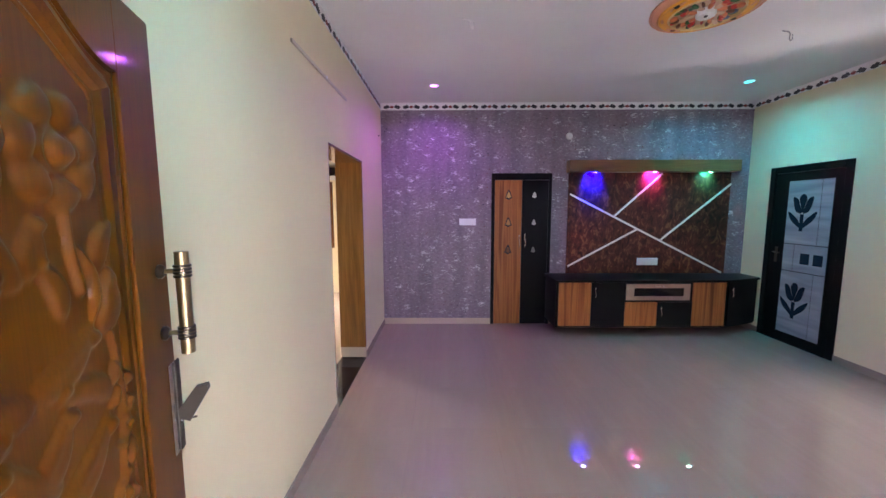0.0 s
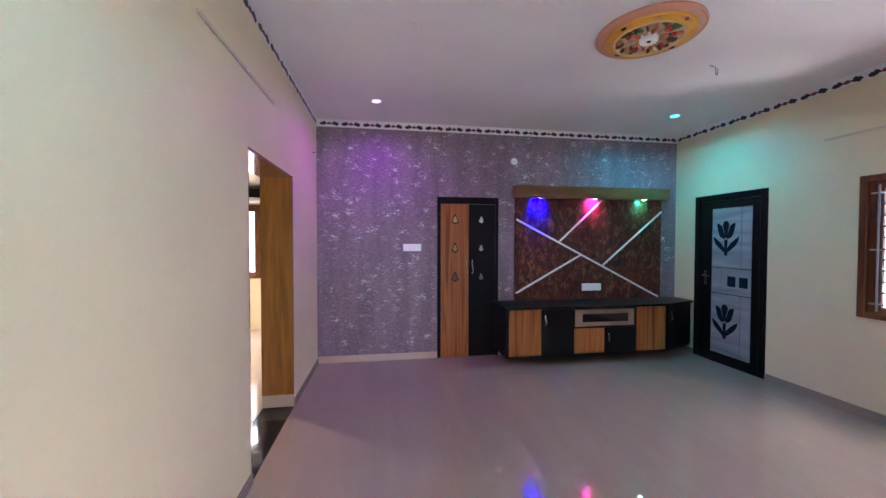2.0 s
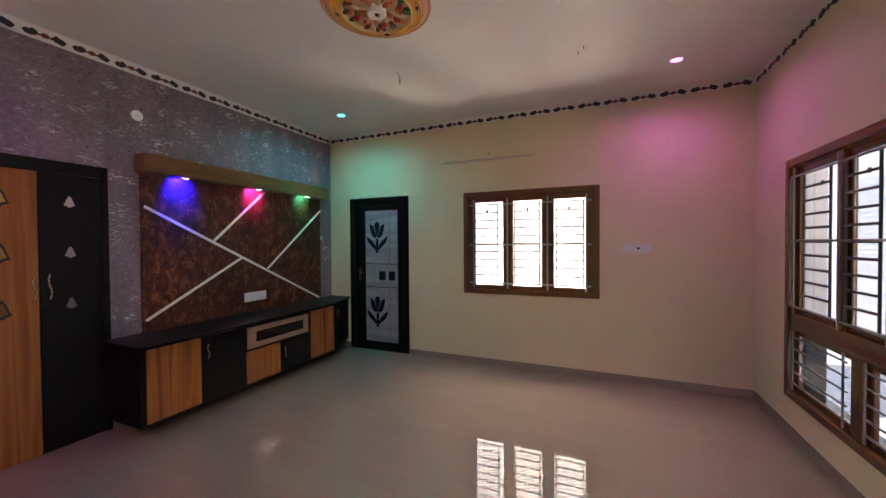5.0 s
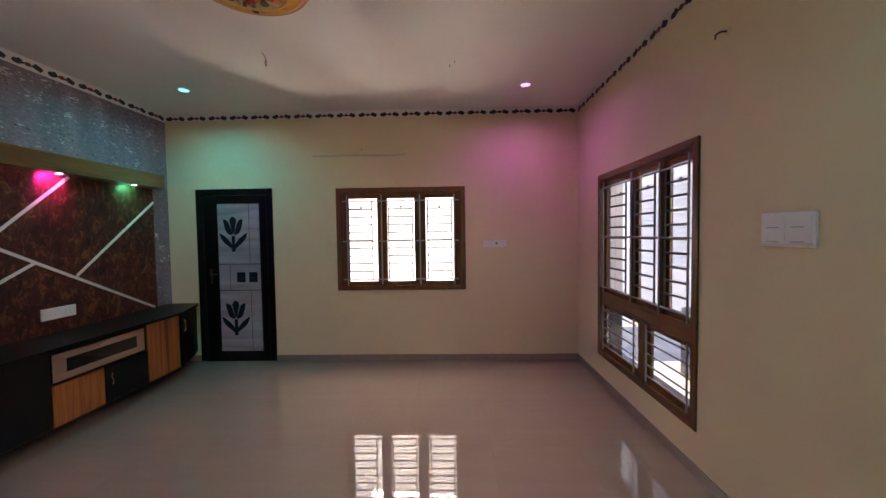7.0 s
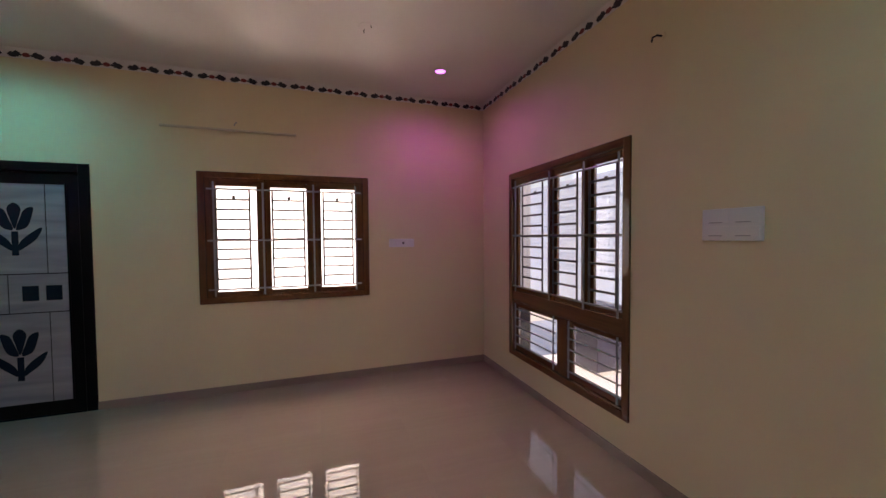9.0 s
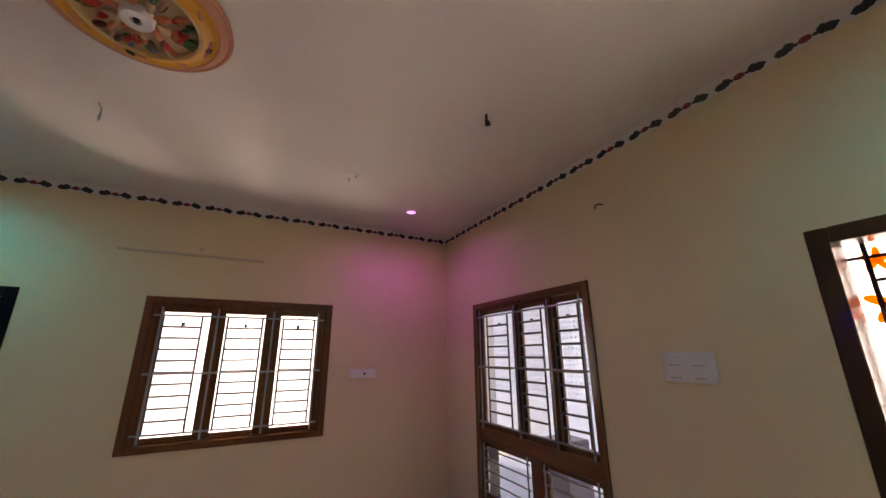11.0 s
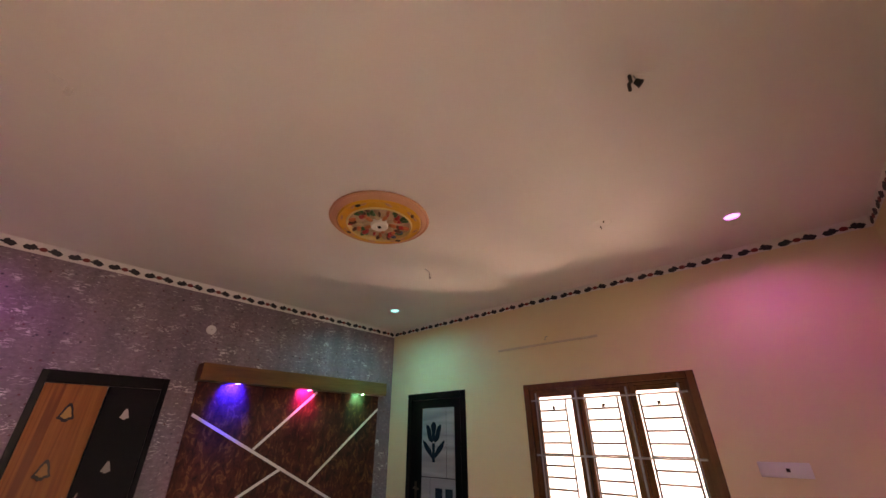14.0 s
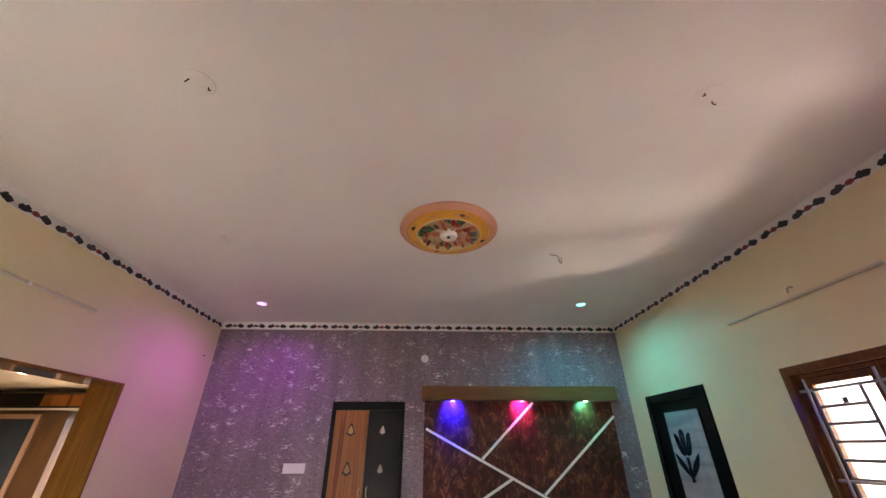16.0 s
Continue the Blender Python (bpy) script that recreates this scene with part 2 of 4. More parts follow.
def frosted():
    m = material("frosted_white_glass", (0.5, 0.5, 0.53), 0.25)
    w = noise_of(m, coords(m, (1, 1, 9)), 1.0, 3, 0.5, 0.6)
    wire(m, ramp(m, w, [(0.35, (0.25, 0.26, 0.29)), (0.65, (0.38, 0.38, 0.41))]), bsdf(m).inputs["Base Color"])
    return m


M_FROST = frosted()


def clear_glass():
    m = material("window_glass", (1, 1, 1), 0.0)
    b = bsdf(m)
    b.inputs["Transmission Weight"].default_value = 1.0
    b.inputs["IOR"].default_value = 1.45
    return m


M_GLASS = clear_glass()


def obscured_glass():
    """Rolled glass: ripples that run upright and scatter the view."""
    m = clear_glass()
    m.name = "rolled_glass"
    bsdf(m).inputs["Roughness"].default_value = 0.035
    bsdf(m).inputs["Base Color"].default_value = (0.96, 0.98, 1.0, 1)
    bump(m, noise_of(m, coords(m, (90, 90, 14)), 1.0, 2), 0.06, 0.001)
    return m


M_ROLLED = obscured_glass()


def glowing(name, color, strength):
    m = material(name, color, 0.5)
    b = bsdf(m)
    b.inputs["Emission Color"].default_value = (*color, 1)
    b.inputs["Emission Strength"].default_value = strength
    return m


def glow_backdrop():
    """Neighbour's wall backdrop: emission stands in for sunlight on it; faint horizontal courses."""
    m = material("glowing_wall_backdrop", (0.8, 0.8, 0.8), 0.8)
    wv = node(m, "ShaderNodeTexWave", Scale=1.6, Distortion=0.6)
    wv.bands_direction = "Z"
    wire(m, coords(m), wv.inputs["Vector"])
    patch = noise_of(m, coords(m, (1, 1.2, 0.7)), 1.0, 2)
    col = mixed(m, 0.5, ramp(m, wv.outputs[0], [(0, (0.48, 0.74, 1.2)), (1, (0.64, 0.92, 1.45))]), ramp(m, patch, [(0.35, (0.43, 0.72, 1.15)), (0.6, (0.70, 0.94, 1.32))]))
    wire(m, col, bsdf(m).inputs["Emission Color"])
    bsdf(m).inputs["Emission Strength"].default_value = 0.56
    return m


M_BACK = glow_backdrop()

# ---- building helpers ----
BASE = {}


def thing(name, at, label="", category="", group="", kind=""):
    """An Empty at a thing's base."""
    e = new(name)
    e.location = at
    e.empty_display_size = 0.1
    BASE[e] = Vector(at)
    return tagged(e, label, category, group, kind)


def part(name, bm, mat, parent=None, label="", smooth=False):
    """Links a bmesh, given in world coordinates, as one mesh object."""
    off = Vector((0, 0, 0))
    p = parent
    while p is not None:
        if p in BASE:
            off = BASE[p]
            break
        p = p.parent
    bmesh.ops.translate(bm, verts=bm.verts, vec=-off)
    bmesh.ops.recalc_face_normals(bm, faces=bm.faces)
    me = bpy.data.meshes.new(name)
    bm.to_mesh(me)
    bm.free()
    me.materials.append(mat)
    if smooth:
        me.shade_smooth()
        me.set_sharp_from_angle(angle=radians(35))
    ob = new(name, me)
    if parent is not None:
        ob.parent = parent
    if label:
        ob["label"] = label
    return ob


def solid(name, bm, mat, label, category, kind="", group="", smooth=False):
    """A thing that is one mesh."""
    ob = part(name, bm, mat, None, "", smooth)
    return tagged(ob, label, category, group, kind)


def box(x0, x1, y0, y1, z0, z1, bevel=0.0, bm=None):
    own = bm is None
    b = bmesh.new()
    m = Matrix.LocRotScale(((x0 + x1) / 2, (y0 + y1) / 2, (z0 + z1) / 2), None, (abs(x1 - x0), abs(y1 - y0), abs(z1 - z0)))
    bmesh.ops.create_cube(b, size=1, matrix=m)
    if bevel:
        bmesh.ops.bevel(b, geom=b.edges[:], offset=bevel, segments=1, affect="EDGES")
    if own:
        return b
    me = bpy.data.meshes.new("tmp")
    b.to_mesh(me)
    b.free()
    bm.from_mesh(me)
    bpy.data.meshes.remove(me)
    return bm


def rod(a, b, r, seg=8, bm=None, r2=None):
    bm = bm or bmesh.new()
    a, b = Vector(a), Vector(b)
    q = (b - a).to_track_quat("Z", "Y")
    m = Matrix.LocRotScale((a + b) / 2, q, None)
    bmesh.ops.create_cone(bm, cap_ends=True, segments=seg, radius1=r, radius2=r if r2 is None else r2, depth=(b - a).length, matrix=m)
    return bm


def tube(points, r, seg=8, bm=None):
    """A bent rod through a few points."""
    bm = bm or bmesh.new()
    pts = [Vector(p) for p in points]
    rings = []
    for i, p in enumerate(pts):
        d = (pts[min(i + 1, len(pts) - 1)] - pts[max(i - 1, 0)]).normalized()
        q = d.to_track_quat("Z", "Y")
        rings.append([bm.verts.new(p + q @ Vector((r * math.cos(k * math.tau / seg), r * math.sin(k * math.tau / seg), 0))) for k in range(seg)])
    for r0, r1 in zip(rings, rings[1:]):
        for k in range(seg):
            bm.faces.new((r0[k], r0[(k + 1) % seg], r1[(k + 1) % seg], r1[k]))
    bm.faces.new(rings[0])
    bm.faces.new(rings[-1])
    return bm


def prism(outline, to3d, depth, bm=None, bevel=0.0):
    """A flat outline (u, v) raised by depth; to3d(u, v, w) gives the place."""
    bm = bm or bmesh.new()
    a = [bm.verts.new(to3d(u, v, 0)) for u, v in outline]
    b = [bm.verts.new(to3d(u, v, depth)) for u, v in outline]
    n = len(a)
    bm.faces.new(a)
    bm.faces.new(b)
    for i in range(n):
        bm.faces.new((a[i], a[(i + 1) % n], b[(i + 1) % n], b[i]))
    return bm


def lathe(profile, centre, axis="z", seg=48, bm=None):
    """Turned shape: (radius, height) pairs round an axis."""
    bm = bm or bmesh.new()
    c = Vector(centre)
    rings = []
    for r, h in profile:
        ring = []
        for k in range(seg):
            s, co = math.sin(k * math.tau / seg), math.cos(k * math.tau / seg)
            v = {"z": (r * co, r * s, h), "x": (h, r * co, r * s), "y": (r * co, h, r * s)}[axis]
            ring.append(bm.verts.new(c + Vector(v)))
        rings.append(ring)
    for r0, r1 in zip(rings, rings[1:]):
        for k in range(seg):
            bm.faces.new((r0[k], r0[(k + 1) % seg], r1[(k + 1) % seg], r1[k]))
    bm.faces.new(rings[0])
    bm.faces.new(rings[-1])
    return bm


def wall(name, axis, c0, c1, u0, u1, z0, z1, holes, mat, label):
    """A wall slab of thickness c0..c1 with rectangular holes (u0, u1, z0, z1)."""
    bm = bmesh.new()
    us = sorted({u0, u1, *[h[0] for h in holes], *[h[1] for h in holes]})
    zs = sorted({z0, z1, *[h[2] for h in holes], *[h[3] for h in holes]})
    nu, nz = len(us) - 1, len(zs) - 1

    def open_at(i, j):
        if not (0 <= i < nu and 0 <= j < nz):
            return True
        u, z = (us[i] + us[i + 1]) / 2, (zs[j] + zs[j + 1]) / 2
        return any(h[0] < u < h[1] and h[2] < z < h[3] for h in holes)

    cache = {}

    def vert(i, j, s):
        key = (i, j, s)
        if key not in cache:
            c = c1 if s else c0
            cache[key] = bm.verts.new((us[i], c, zs[j]) if axis == "y" else (c, us[i], zs[j]))
        return cache[key]

    for i in range(nu):
        for j in range(nz):
            if open_at(i, j):
                continue
            for s in (0, 1):
                bm.faces.new([vert(i, j, s), vert(i + 1, j, s), vert(i + 1, j + 1, s), vert(i, j + 1, s)])
            for di, dj, p, q in ((-1, 0, (i, j), (i, j + 1)), (1, 0, (i + 1, j), (i + 1, j + 1)), (0, -1, (i, j), (i + 1, j)), (0, 1, (i, j + 1), (i + 1, j + 1))):
                if open_at(i + di, j + dj):
                    bm.faces.new([vert(*p, 0), vert(*q, 0), vert(*q, 1), vert(*p, 1)])
    return solid(name, bm, mat, label, "wall", "structure")


# ---- structure ----
T = 0.23
PD = (0.702, 1.495, 0.0, 2.031)        # prayer cupboard in the back wall
D2 = (3.835, 4.752, 0.0, 2.05)         # tulip door in the right wall
W1 = (1.57, 3.08, 0.835, 2.035)        # window in the right wall
W2 = (1.99, 3.465, 0.27, 2.035)        # tall window in the front wall
MD = (-0.42, 0.852, 0.0, 2.035)        # main door in the front wall
OP = (2.885, 3.94, 0.0, 2.047)         # open passage in the left wall
wall("wall_back", "y", YB, YB + T, XL - T, XR + T, 0, 3.1, [PD], M_PAPER, "silver grey foil wallpaper on the feature wall")
wall("wall_right", "x", XR, XR + T, YF - T, YB, 0, 3.1, [D2, W1], M_WALL, "cream painted plaster wall with door and window")
wall("wall_front", "y", YF - T, YF, XL - T, XR, 0, 3.1, [MD, W2], M_WALL, "cream painted plaster wall round the entrance")
wall("wall_left", "x", XL - T - 0.03, XL, YF, YB, 0, 3.1, [OP], M_WALL, "cream painted plaster wall with open passage")
solid("ceiling", box(XL - 0.3, XR + T, YF - T, YB + T, H, H + 0.15), M_CEIL, "white painted plaster ceiling", "ceiling", "structure")
solid("floor", box(XL - 0.3, XR + T, YF - T, YB + T, -0.15, -0.012), M_SKIRT, "mortar bed under polished beige floor tiles", "floor", "structure")
FLOOR = bpy.data.objects["floor"]


def skirting(name, boxes, mat, label):
    bm = bmesh.new()
    for b in boxes:
        box(*b, 0.003, bm)
    solid(name, bm, mat, label, "skirting", "structure")


skirting("baseboard_back", [(XL, PD[0], YB - 0.012, YB, -0.005, 0.08), (PD[1], XR, YB - 0.012, YB, -0.005, 0.08)], M_SKIRT_B, "pale cream tile skirting under the wallpaper")
skirting("baseboard_right", [(XR - 0.012, XR, YF, D2[0], -0.005, 0.068), (XR - 0.012, XR, D2[1], YB - 0.012, -0.005, 0.068)], M_SKIRT, "beige tile skirting along the window wall")
skirting("baseboard_front", [(MD[1], XR - 0.012, YF, YF + 0.012, -0.005, 0.068), (XL, MD[0], YF, YF + 0.012, -0.005, 0.068)], M_SKIRT, "beige tile skirting along the entrance wall")
skirting("baseboard_left", [(XL, XL + 0.012, YF + 0.012, OP[0], -0.005, 0.068), (XL, XL + 0.012, OP[1], YB - 0.012, -0.005, 0.068)], M_SKIRT, "beige tile skirting beside the passage")

# painted border under the ceiling: white band with stencilled motifs
bm = bmesh.new()
e = 0.004
for b in ((XL, XR, YB - e, YB, 2.838, H), (XR - e, XR, YF, YB - e, 2.848, H), (XL, XR - e, YF, YF + e, 2.848, H), (XL, XL + e, YF + e, YB - e, 2.848, H)):
    box(*b, 0, bm)
border = solid("trim_border", bm, M_WHITE, "white painted border band under the ceiling", "border", "structure")
M_INK = material("black_stencil_paint", (0.020, 0.021, 0.030), 0.5)
M_RED = material("dark_red_stencil_paint", (0.22, 0.03, 0.024), 0.5)


def leafy(cx, cy, rx, ry, n=14, wob=0.16, ph=0.0):
    return [(cx + rx * (1 + wob * math.sin(5 * a + ph)) * math.cos(a), cy + ry * (1 + wob * math.sin(4 * a + ph)) * math.sin(a)) for a in [k * math.tau / n for k in range(n)]]


def motif_meshes():
    """One stencil: two leaf clusters joined by a red flower, drawn along u."""
    flat = lambda u, v, w: (u, -w, v)
    bm = bmesh.new()
    for s in (-1, 1):
        prism(leafy(s * 0.082, -0.004, 0.027, 0.021, ph=s), flat, 0.002, bm)
        prism(leafy(s * 0.058, 0.004, 0.020, 0.022, ph=1 + s), flat, 0.0026, bm)
        prism(leafy(s * 0.036, -0.002, 0.012, 0.008), flat, 0.002, bm)
    dark = bpy.data.meshes.new("motif")
    bmesh.ops.recalc_face_normals(bm, faces=bm.faces)
    bm.to_mesh(dark)
    bm.free()
    dark.materials.append(M_INK)
    bm = bmesh.new()
    prism(leafy(0, 0, 0.025, 0.017, 8, 0.1), flat, 0.0034, bm)
    bmesh.ops.recalc_face_normals(bm, faces=bm.faces)
    red = bpy.data.meshes.new("flower")
    bm.to_mesh(red)
    bm.free()
    red.materials.append(M_RED)
    return dark, red


DARK, RED = motif_meshes()


def motif(x, y, turn):
    a = new("motif", DARK)
    a.parent = border
    a.matrix_basis = pose(x, y, 2.879 if turn == 0 else 2.876, 0, 0, turn)
    b = new("motif_flower", RED)
    b.parent = a


pitch = 0.2525
for k in range(19):
    motif(XL + 0.15 + k * pitch, YB - 0.004, 0)
    motif(XL + 0.15 + k * pitch, YF + 0.004, 180)
    if k < 19:
        motif(XR - 0.004, YF + 0.14 + k * pitch, -90)
        motif(XL + 0.004, YF + 0.14 + k * pitch, 90)

# ---- passage lining and side room ----
jam = thing("passage_lining", (XL - 0.13, OP[1], 0), "glossy golden brown wood laminate lining of the passage", "door lining", kind="structure")
part("jamb_panel", box(XL - T - 0.034, XL + 0.003, OP[1] - 0.02, OP[1], 0.115, OP[3], 0.002), M_JAMB, jam)
part("jamb_panel", box(XL - T - 0.034, XL - 0.002, OP[0], OP[0] + 0.02, 0.115, OP[3], 0.002), M_JAMB, jam)
part("soffit_panel", box(XL - T - 0.034, XL - 0.002, OP[0] + 0.02, OP[1] - 0.02, OP[3] - 0.02, OP[3], 0.002), M_JAMB, jam)
part("plinth", box(XL - T - 0.034, XL + 0.003, OP[1] - 0.022, OP[1], 0.006, 0.115, 0.002), M_SKIRT_B, jam, "pale tile plinth")
part("plinth", box(XL - T - 0.034, XL - 0.002, OP[0], OP[0] + 0.022, 0.006, 0.115, 0.002), M_SKIRT_B, jam, "pale tile plinth")
solid("threshold", box(XL - T - 0.03, XL, OP[0], OP[1], -0.05, 0.004, 0.002), M_GRANITE, "polished black granite threshold strip", "threshold", "structure")

SX0, SX1, SY0, SY1, SH = -5.3, XL - T - 0.03, 1.2, 7.0, 2.36
SW = (-3.38, -1.99, 0.85, 2.07)
solid("floor_side", box(SX0, SX1, SY0, SY1, -0.15, 0), M_FLOOR, "polished beige tile floor of the side room", "floor", "structure")
wall("wall_side_far", "y", SY1, SY1 + T, SX0 - T, XL, 0, 3.1, [SW], M_WALL, "cream painted wall of the side room")
wall("wall_side_left", "x", SX0 - T, SX0, SY0, SY1, 0, 3.1, [], M_WALL, "cream painted wall of the side room")
wall("wall_side_near", "y", SY0 - T, SY0, SX0 - T, SX1, 0, 3.1, [], M_WALL, "cream painted wall of the side room")
wall("wall_side_right", "x", SX1, XL, YB + T, SY1, 0, 3.1, [], M_WALL, "cream painted wall of the side room")
solid("ceiling_side", box(SX0, SX1, SY0, SY1, SH, SH + 0.12), M_SOFFIT, "cream painted low ceiling of the side room", "ceiling", "structure")

# ---- windows ----
def grille_set(win, P, r, horiz, vert, name="grille_bar"):
    for (u0, u1, z) in horiz:
        part(name, rod(P(u0, z), P(u1, z), r), M_GRILLE, win)
    for (u, z0, z1) in vert:
        part(name, rod(P(u, z0), P(u, z1), r), M_GRILLE, win)


def frame_bar(win, name, P, u0, u1, z0, z1, d0, d1, mat, bevel=0.004, label=""):
    a, b = P(u0, z0, d0), P(u1, z1, d1)
    lo = [min(p, q) for p, q in zip(a, b)]
    hi = [max(p, q) for p, q in zip(a, b)]
    return part(name, box(lo[0], hi[0], lo[1], hi[1], lo[2], hi[2], bevel), mat, win, label)


def window(name, P, u0, u1, z0, z1, lights, sill_rail, label, sub=None, ladders=(), rails=(), posts=()):
    """P(u, z, d): a place on the wall, d metres out of the room. lights: (u0, u1, z0, z1) panes."""
    c = P((u0 + u1) / 2, z0, 0)
    win = thing(name, c, label, "window", kind="structure")
    w = 0.055
    M_V, M_H = M_FRAME, M_FRAME_H
    # casing round the opening, a little proud of the plaster
    frame_bar(win, "window_frame", P, u0, u0 + w, z0, z1, -0.012, 0.075, M_V)
    frame_bar(win, "window_frame", P, u1 - w, u1, z0, z1, -0.012, 0.07, M_V)
    frame_bar(win, "window_frame", P, u0 + w, u1 - w, z1 - w, z1, -0.012, 0.07, M_H)
    frame_bar(win, "window_frame", P, u0 + w, u1 - w, z0, z0 + w, -0.012, 0.07, M_H)
    la, lb = min(l[0] for l in lights), max(l[1] for l in lights)
    lc, ld = min(l[2] for l in lights), max(l[3] for l in lights)
    frame_bar(win, "rebate", P, u0 + w, la, z0 + w, z1 - w, 0.02, 0.07, M_V, 0.002)
    frame_bar(win, "rebate", P, lb, u1 - w, z0 + w, z1 - w, 0.02, 0.07, M_V, 0.002)
    frame_bar(win, "rebate", P, la, lb, ld, z1 - w, 0.02, 0.07, M_H, 0.002)
    frame_bar(win, "rebate", P, la, lb, z0 + w, lc, 0.02, 0.07, M_H, 0.002)
    for a, b, m in sill_rail:
        frame_bar(win, "transom", P, u0 + w, u1 - w, a, b, 0.0, 0.07, M_H)
    for (a, b, za, zb) in posts:
        frame_bar(win, "mullion", P, a, b, za, zb, 0.012, 0.07, M_V)
    for (a, b, za, zb) in lights:
        s = thing("casement", P((a + b) / 2, za, 0.07))
        s.name = "casement"
        s.parent = win
        s.location = Vector(P((a + b) / 2, za, 0.07)) - Vector(c)
        t = 0.042
        for q in ((a, a + t, za, zb), (b - t, b, za, zb)):
            frame_bar(s, "stile", P, *q, 0.032, 0.06, M_V, 0.003)
        for q in ((a + t, b - t, za, za + t), (a + t, b - t, zb - t, zb)):
            frame_bar(s, "rail", P, *q, 0.032, 0.06, M_H, 0.003)
        g = frame_bar(s, "pane", P, a + t, b - t, za + t, zb - t, 0.044, 0.048, M_ROLLED if za > 0.8 else M_GLASS, 0)
        g.visible_shadow = False
    for (a, b, zs, zt, rungs) in ladders:
        for u in (a, b):
            part("grille_bar", rod(P(u, zs, 0.018), P(u, zt, 0.018), 0.0085, 6), M_RUNG, win)
        for k in range(rungs):
            z = zs + (k + 1) * (zt - zs) / (rungs + 1)
            part("grille_bar", rod(P(a, z, 0.018), P(b, z, 0.018), 0.0088, 6), M_RUNG, win)
    for (a, b, z) in rails:
        part("grille_rail", rod(P(a, z, 0.006), P(b, z, 0.006), 0.008), M_GRILLE, win)
    return win


def flats(win, P, items):
    for u, za, zb in items:
        frame_bar(win, "grille_post", P, u - 0.008, u + 0.008, za, zb, -0.004, 0.004, M_GRILLE, 0.002)


P1 = lambda u, z, d=0.0: (XR + d, u, z)
u0, u1, z0, z1 = W1
L1 = [(2.565, 2.985, 0.895, 1.955), (2.125, 2.53, 0.895, 1.955), (1.66, 2.075, 0.895, 1.955)]
win1 = window("window_1", P1, u0, u1, z0, z1, L1, [], "polished brown wooden three-light window with steel grille",
              ladders=[(2.665, 2.94, 0.965, 1.88, 9), (2.19, 2.47, 0.965, 1.88, 9), (1.73, 2.01, 0.965, 1.88, 9)],
              rails=[(1.645, 3.01, 1.882), (1.645, 3.01, 1.412), (1.645, 3.01, 0.962)],
              posts=[(2.53, 2.565, 0.89, 1.98), (2.075, 2.125, 0.89, 1.98)])
flats(win1, P1, [(2.955, 0.90, 1.95), (2.548, 0.90, 1.95), (2.10, 0.90, 1.95), (1.70, 0.90, 1.95)])
for u in (2.80, 2.325, 1.875):
    frame_bar(win1, "sticker", P1, u - 0.014, u + 0.014, 1.80, 1.83, 0.040, 0.0435, M_DARK, 0)

P2 = lambda u, z, d=0.0: (u, YF - d, z)
u0, u1, z0, z1 = W2
L2 = [(2.845, 3.40, 0.905, 1.965), (2.43, 2.80, 0.905, 1.965), (2.05, 2.385, 0.905, 1.965), (2.715, 3.40, 0.325, 0.785), (2.05, 2.605, 0.325, 0.785)]
win2 = window("window_2", P2, u0, u1, z0, z1, L2, [(0.785, 0.905, 0)], "tall polished brown wooden window with steel grille",
              ladders=[(2.94, 3.26, 0.955, 1.90, 9), (2.50, 2.79, 0.955, 1.90, 9), (2.12, 2.37, 0.955, 1.90, 9)],
              rails=[(2.05, 3.41, 1.90), (2.05, 3.41, 1.435), (2.05, 3.41, 0.95)],
              posts=[(2.80, 2.845, 0.905, 1.98), (2.385, 2.43, 0.905, 1.98), (2.605, 2.715, 0.325, 0.785)])
flats(win2, P2, [(3.36, 0.90, 1.96), (2.82, 0.90, 1.96), (2.41, 0.90, 1.96), (2.09, 0.90, 1.96)])
for a, b in ((2.76, 3.36), (2.09, 2.57)):
    for k in range(5):
        z = 0.39 + k * 0.085
        part("grille_rail", rod(P2(a - 0.02, z, 0.006), P2(b + 0.02, z, 0.006), 0.0065), M_GRILLE, win2)
    flats(win2, P2, [(a, 0.34, 0.78), (b, 0.34, 0.78)])
for u in (3.09, 2.64, 2.24):
    frame_bar(win2, "sticker", P2, u - 0.014, u + 0.014, 1.80, 1.83, 0.040, 0.0435, M_DARK, 0)

P3 = lambda u, z, d=0.0: (u, SY1 + d, z)
u0, u1, z0, z1 = SW
win3 = window("window_3", P3, u0, u1, z0, z1, [(-3.32, -2.74, 0.91, 2.0), (-2.66, -2.05, 0.91, 2.0)], [], "brown wooden side room window with steel grille",
              ladders=[(-3.27, -2.79, 0.97, 1.95, 9), (-2.60, -2.12, 0.97, 1.95, 9)], posts=[(-2.74, -2.66, 0.9, 2.0)])
solid("loft_shelf", box(-3.1, SX1, SY1 - 0.30, SY1, 2.155, 2.30, 0.003), M_BLACK, "dark loft box over the side room window", "shelf")

solid("loft_ledge", box(-3.1, SX1, SY1 - 0.32, SY1, 2.10, 2.153, 0.003), M_WHITE, "white painted ledge under the dark loft box", "ledge")

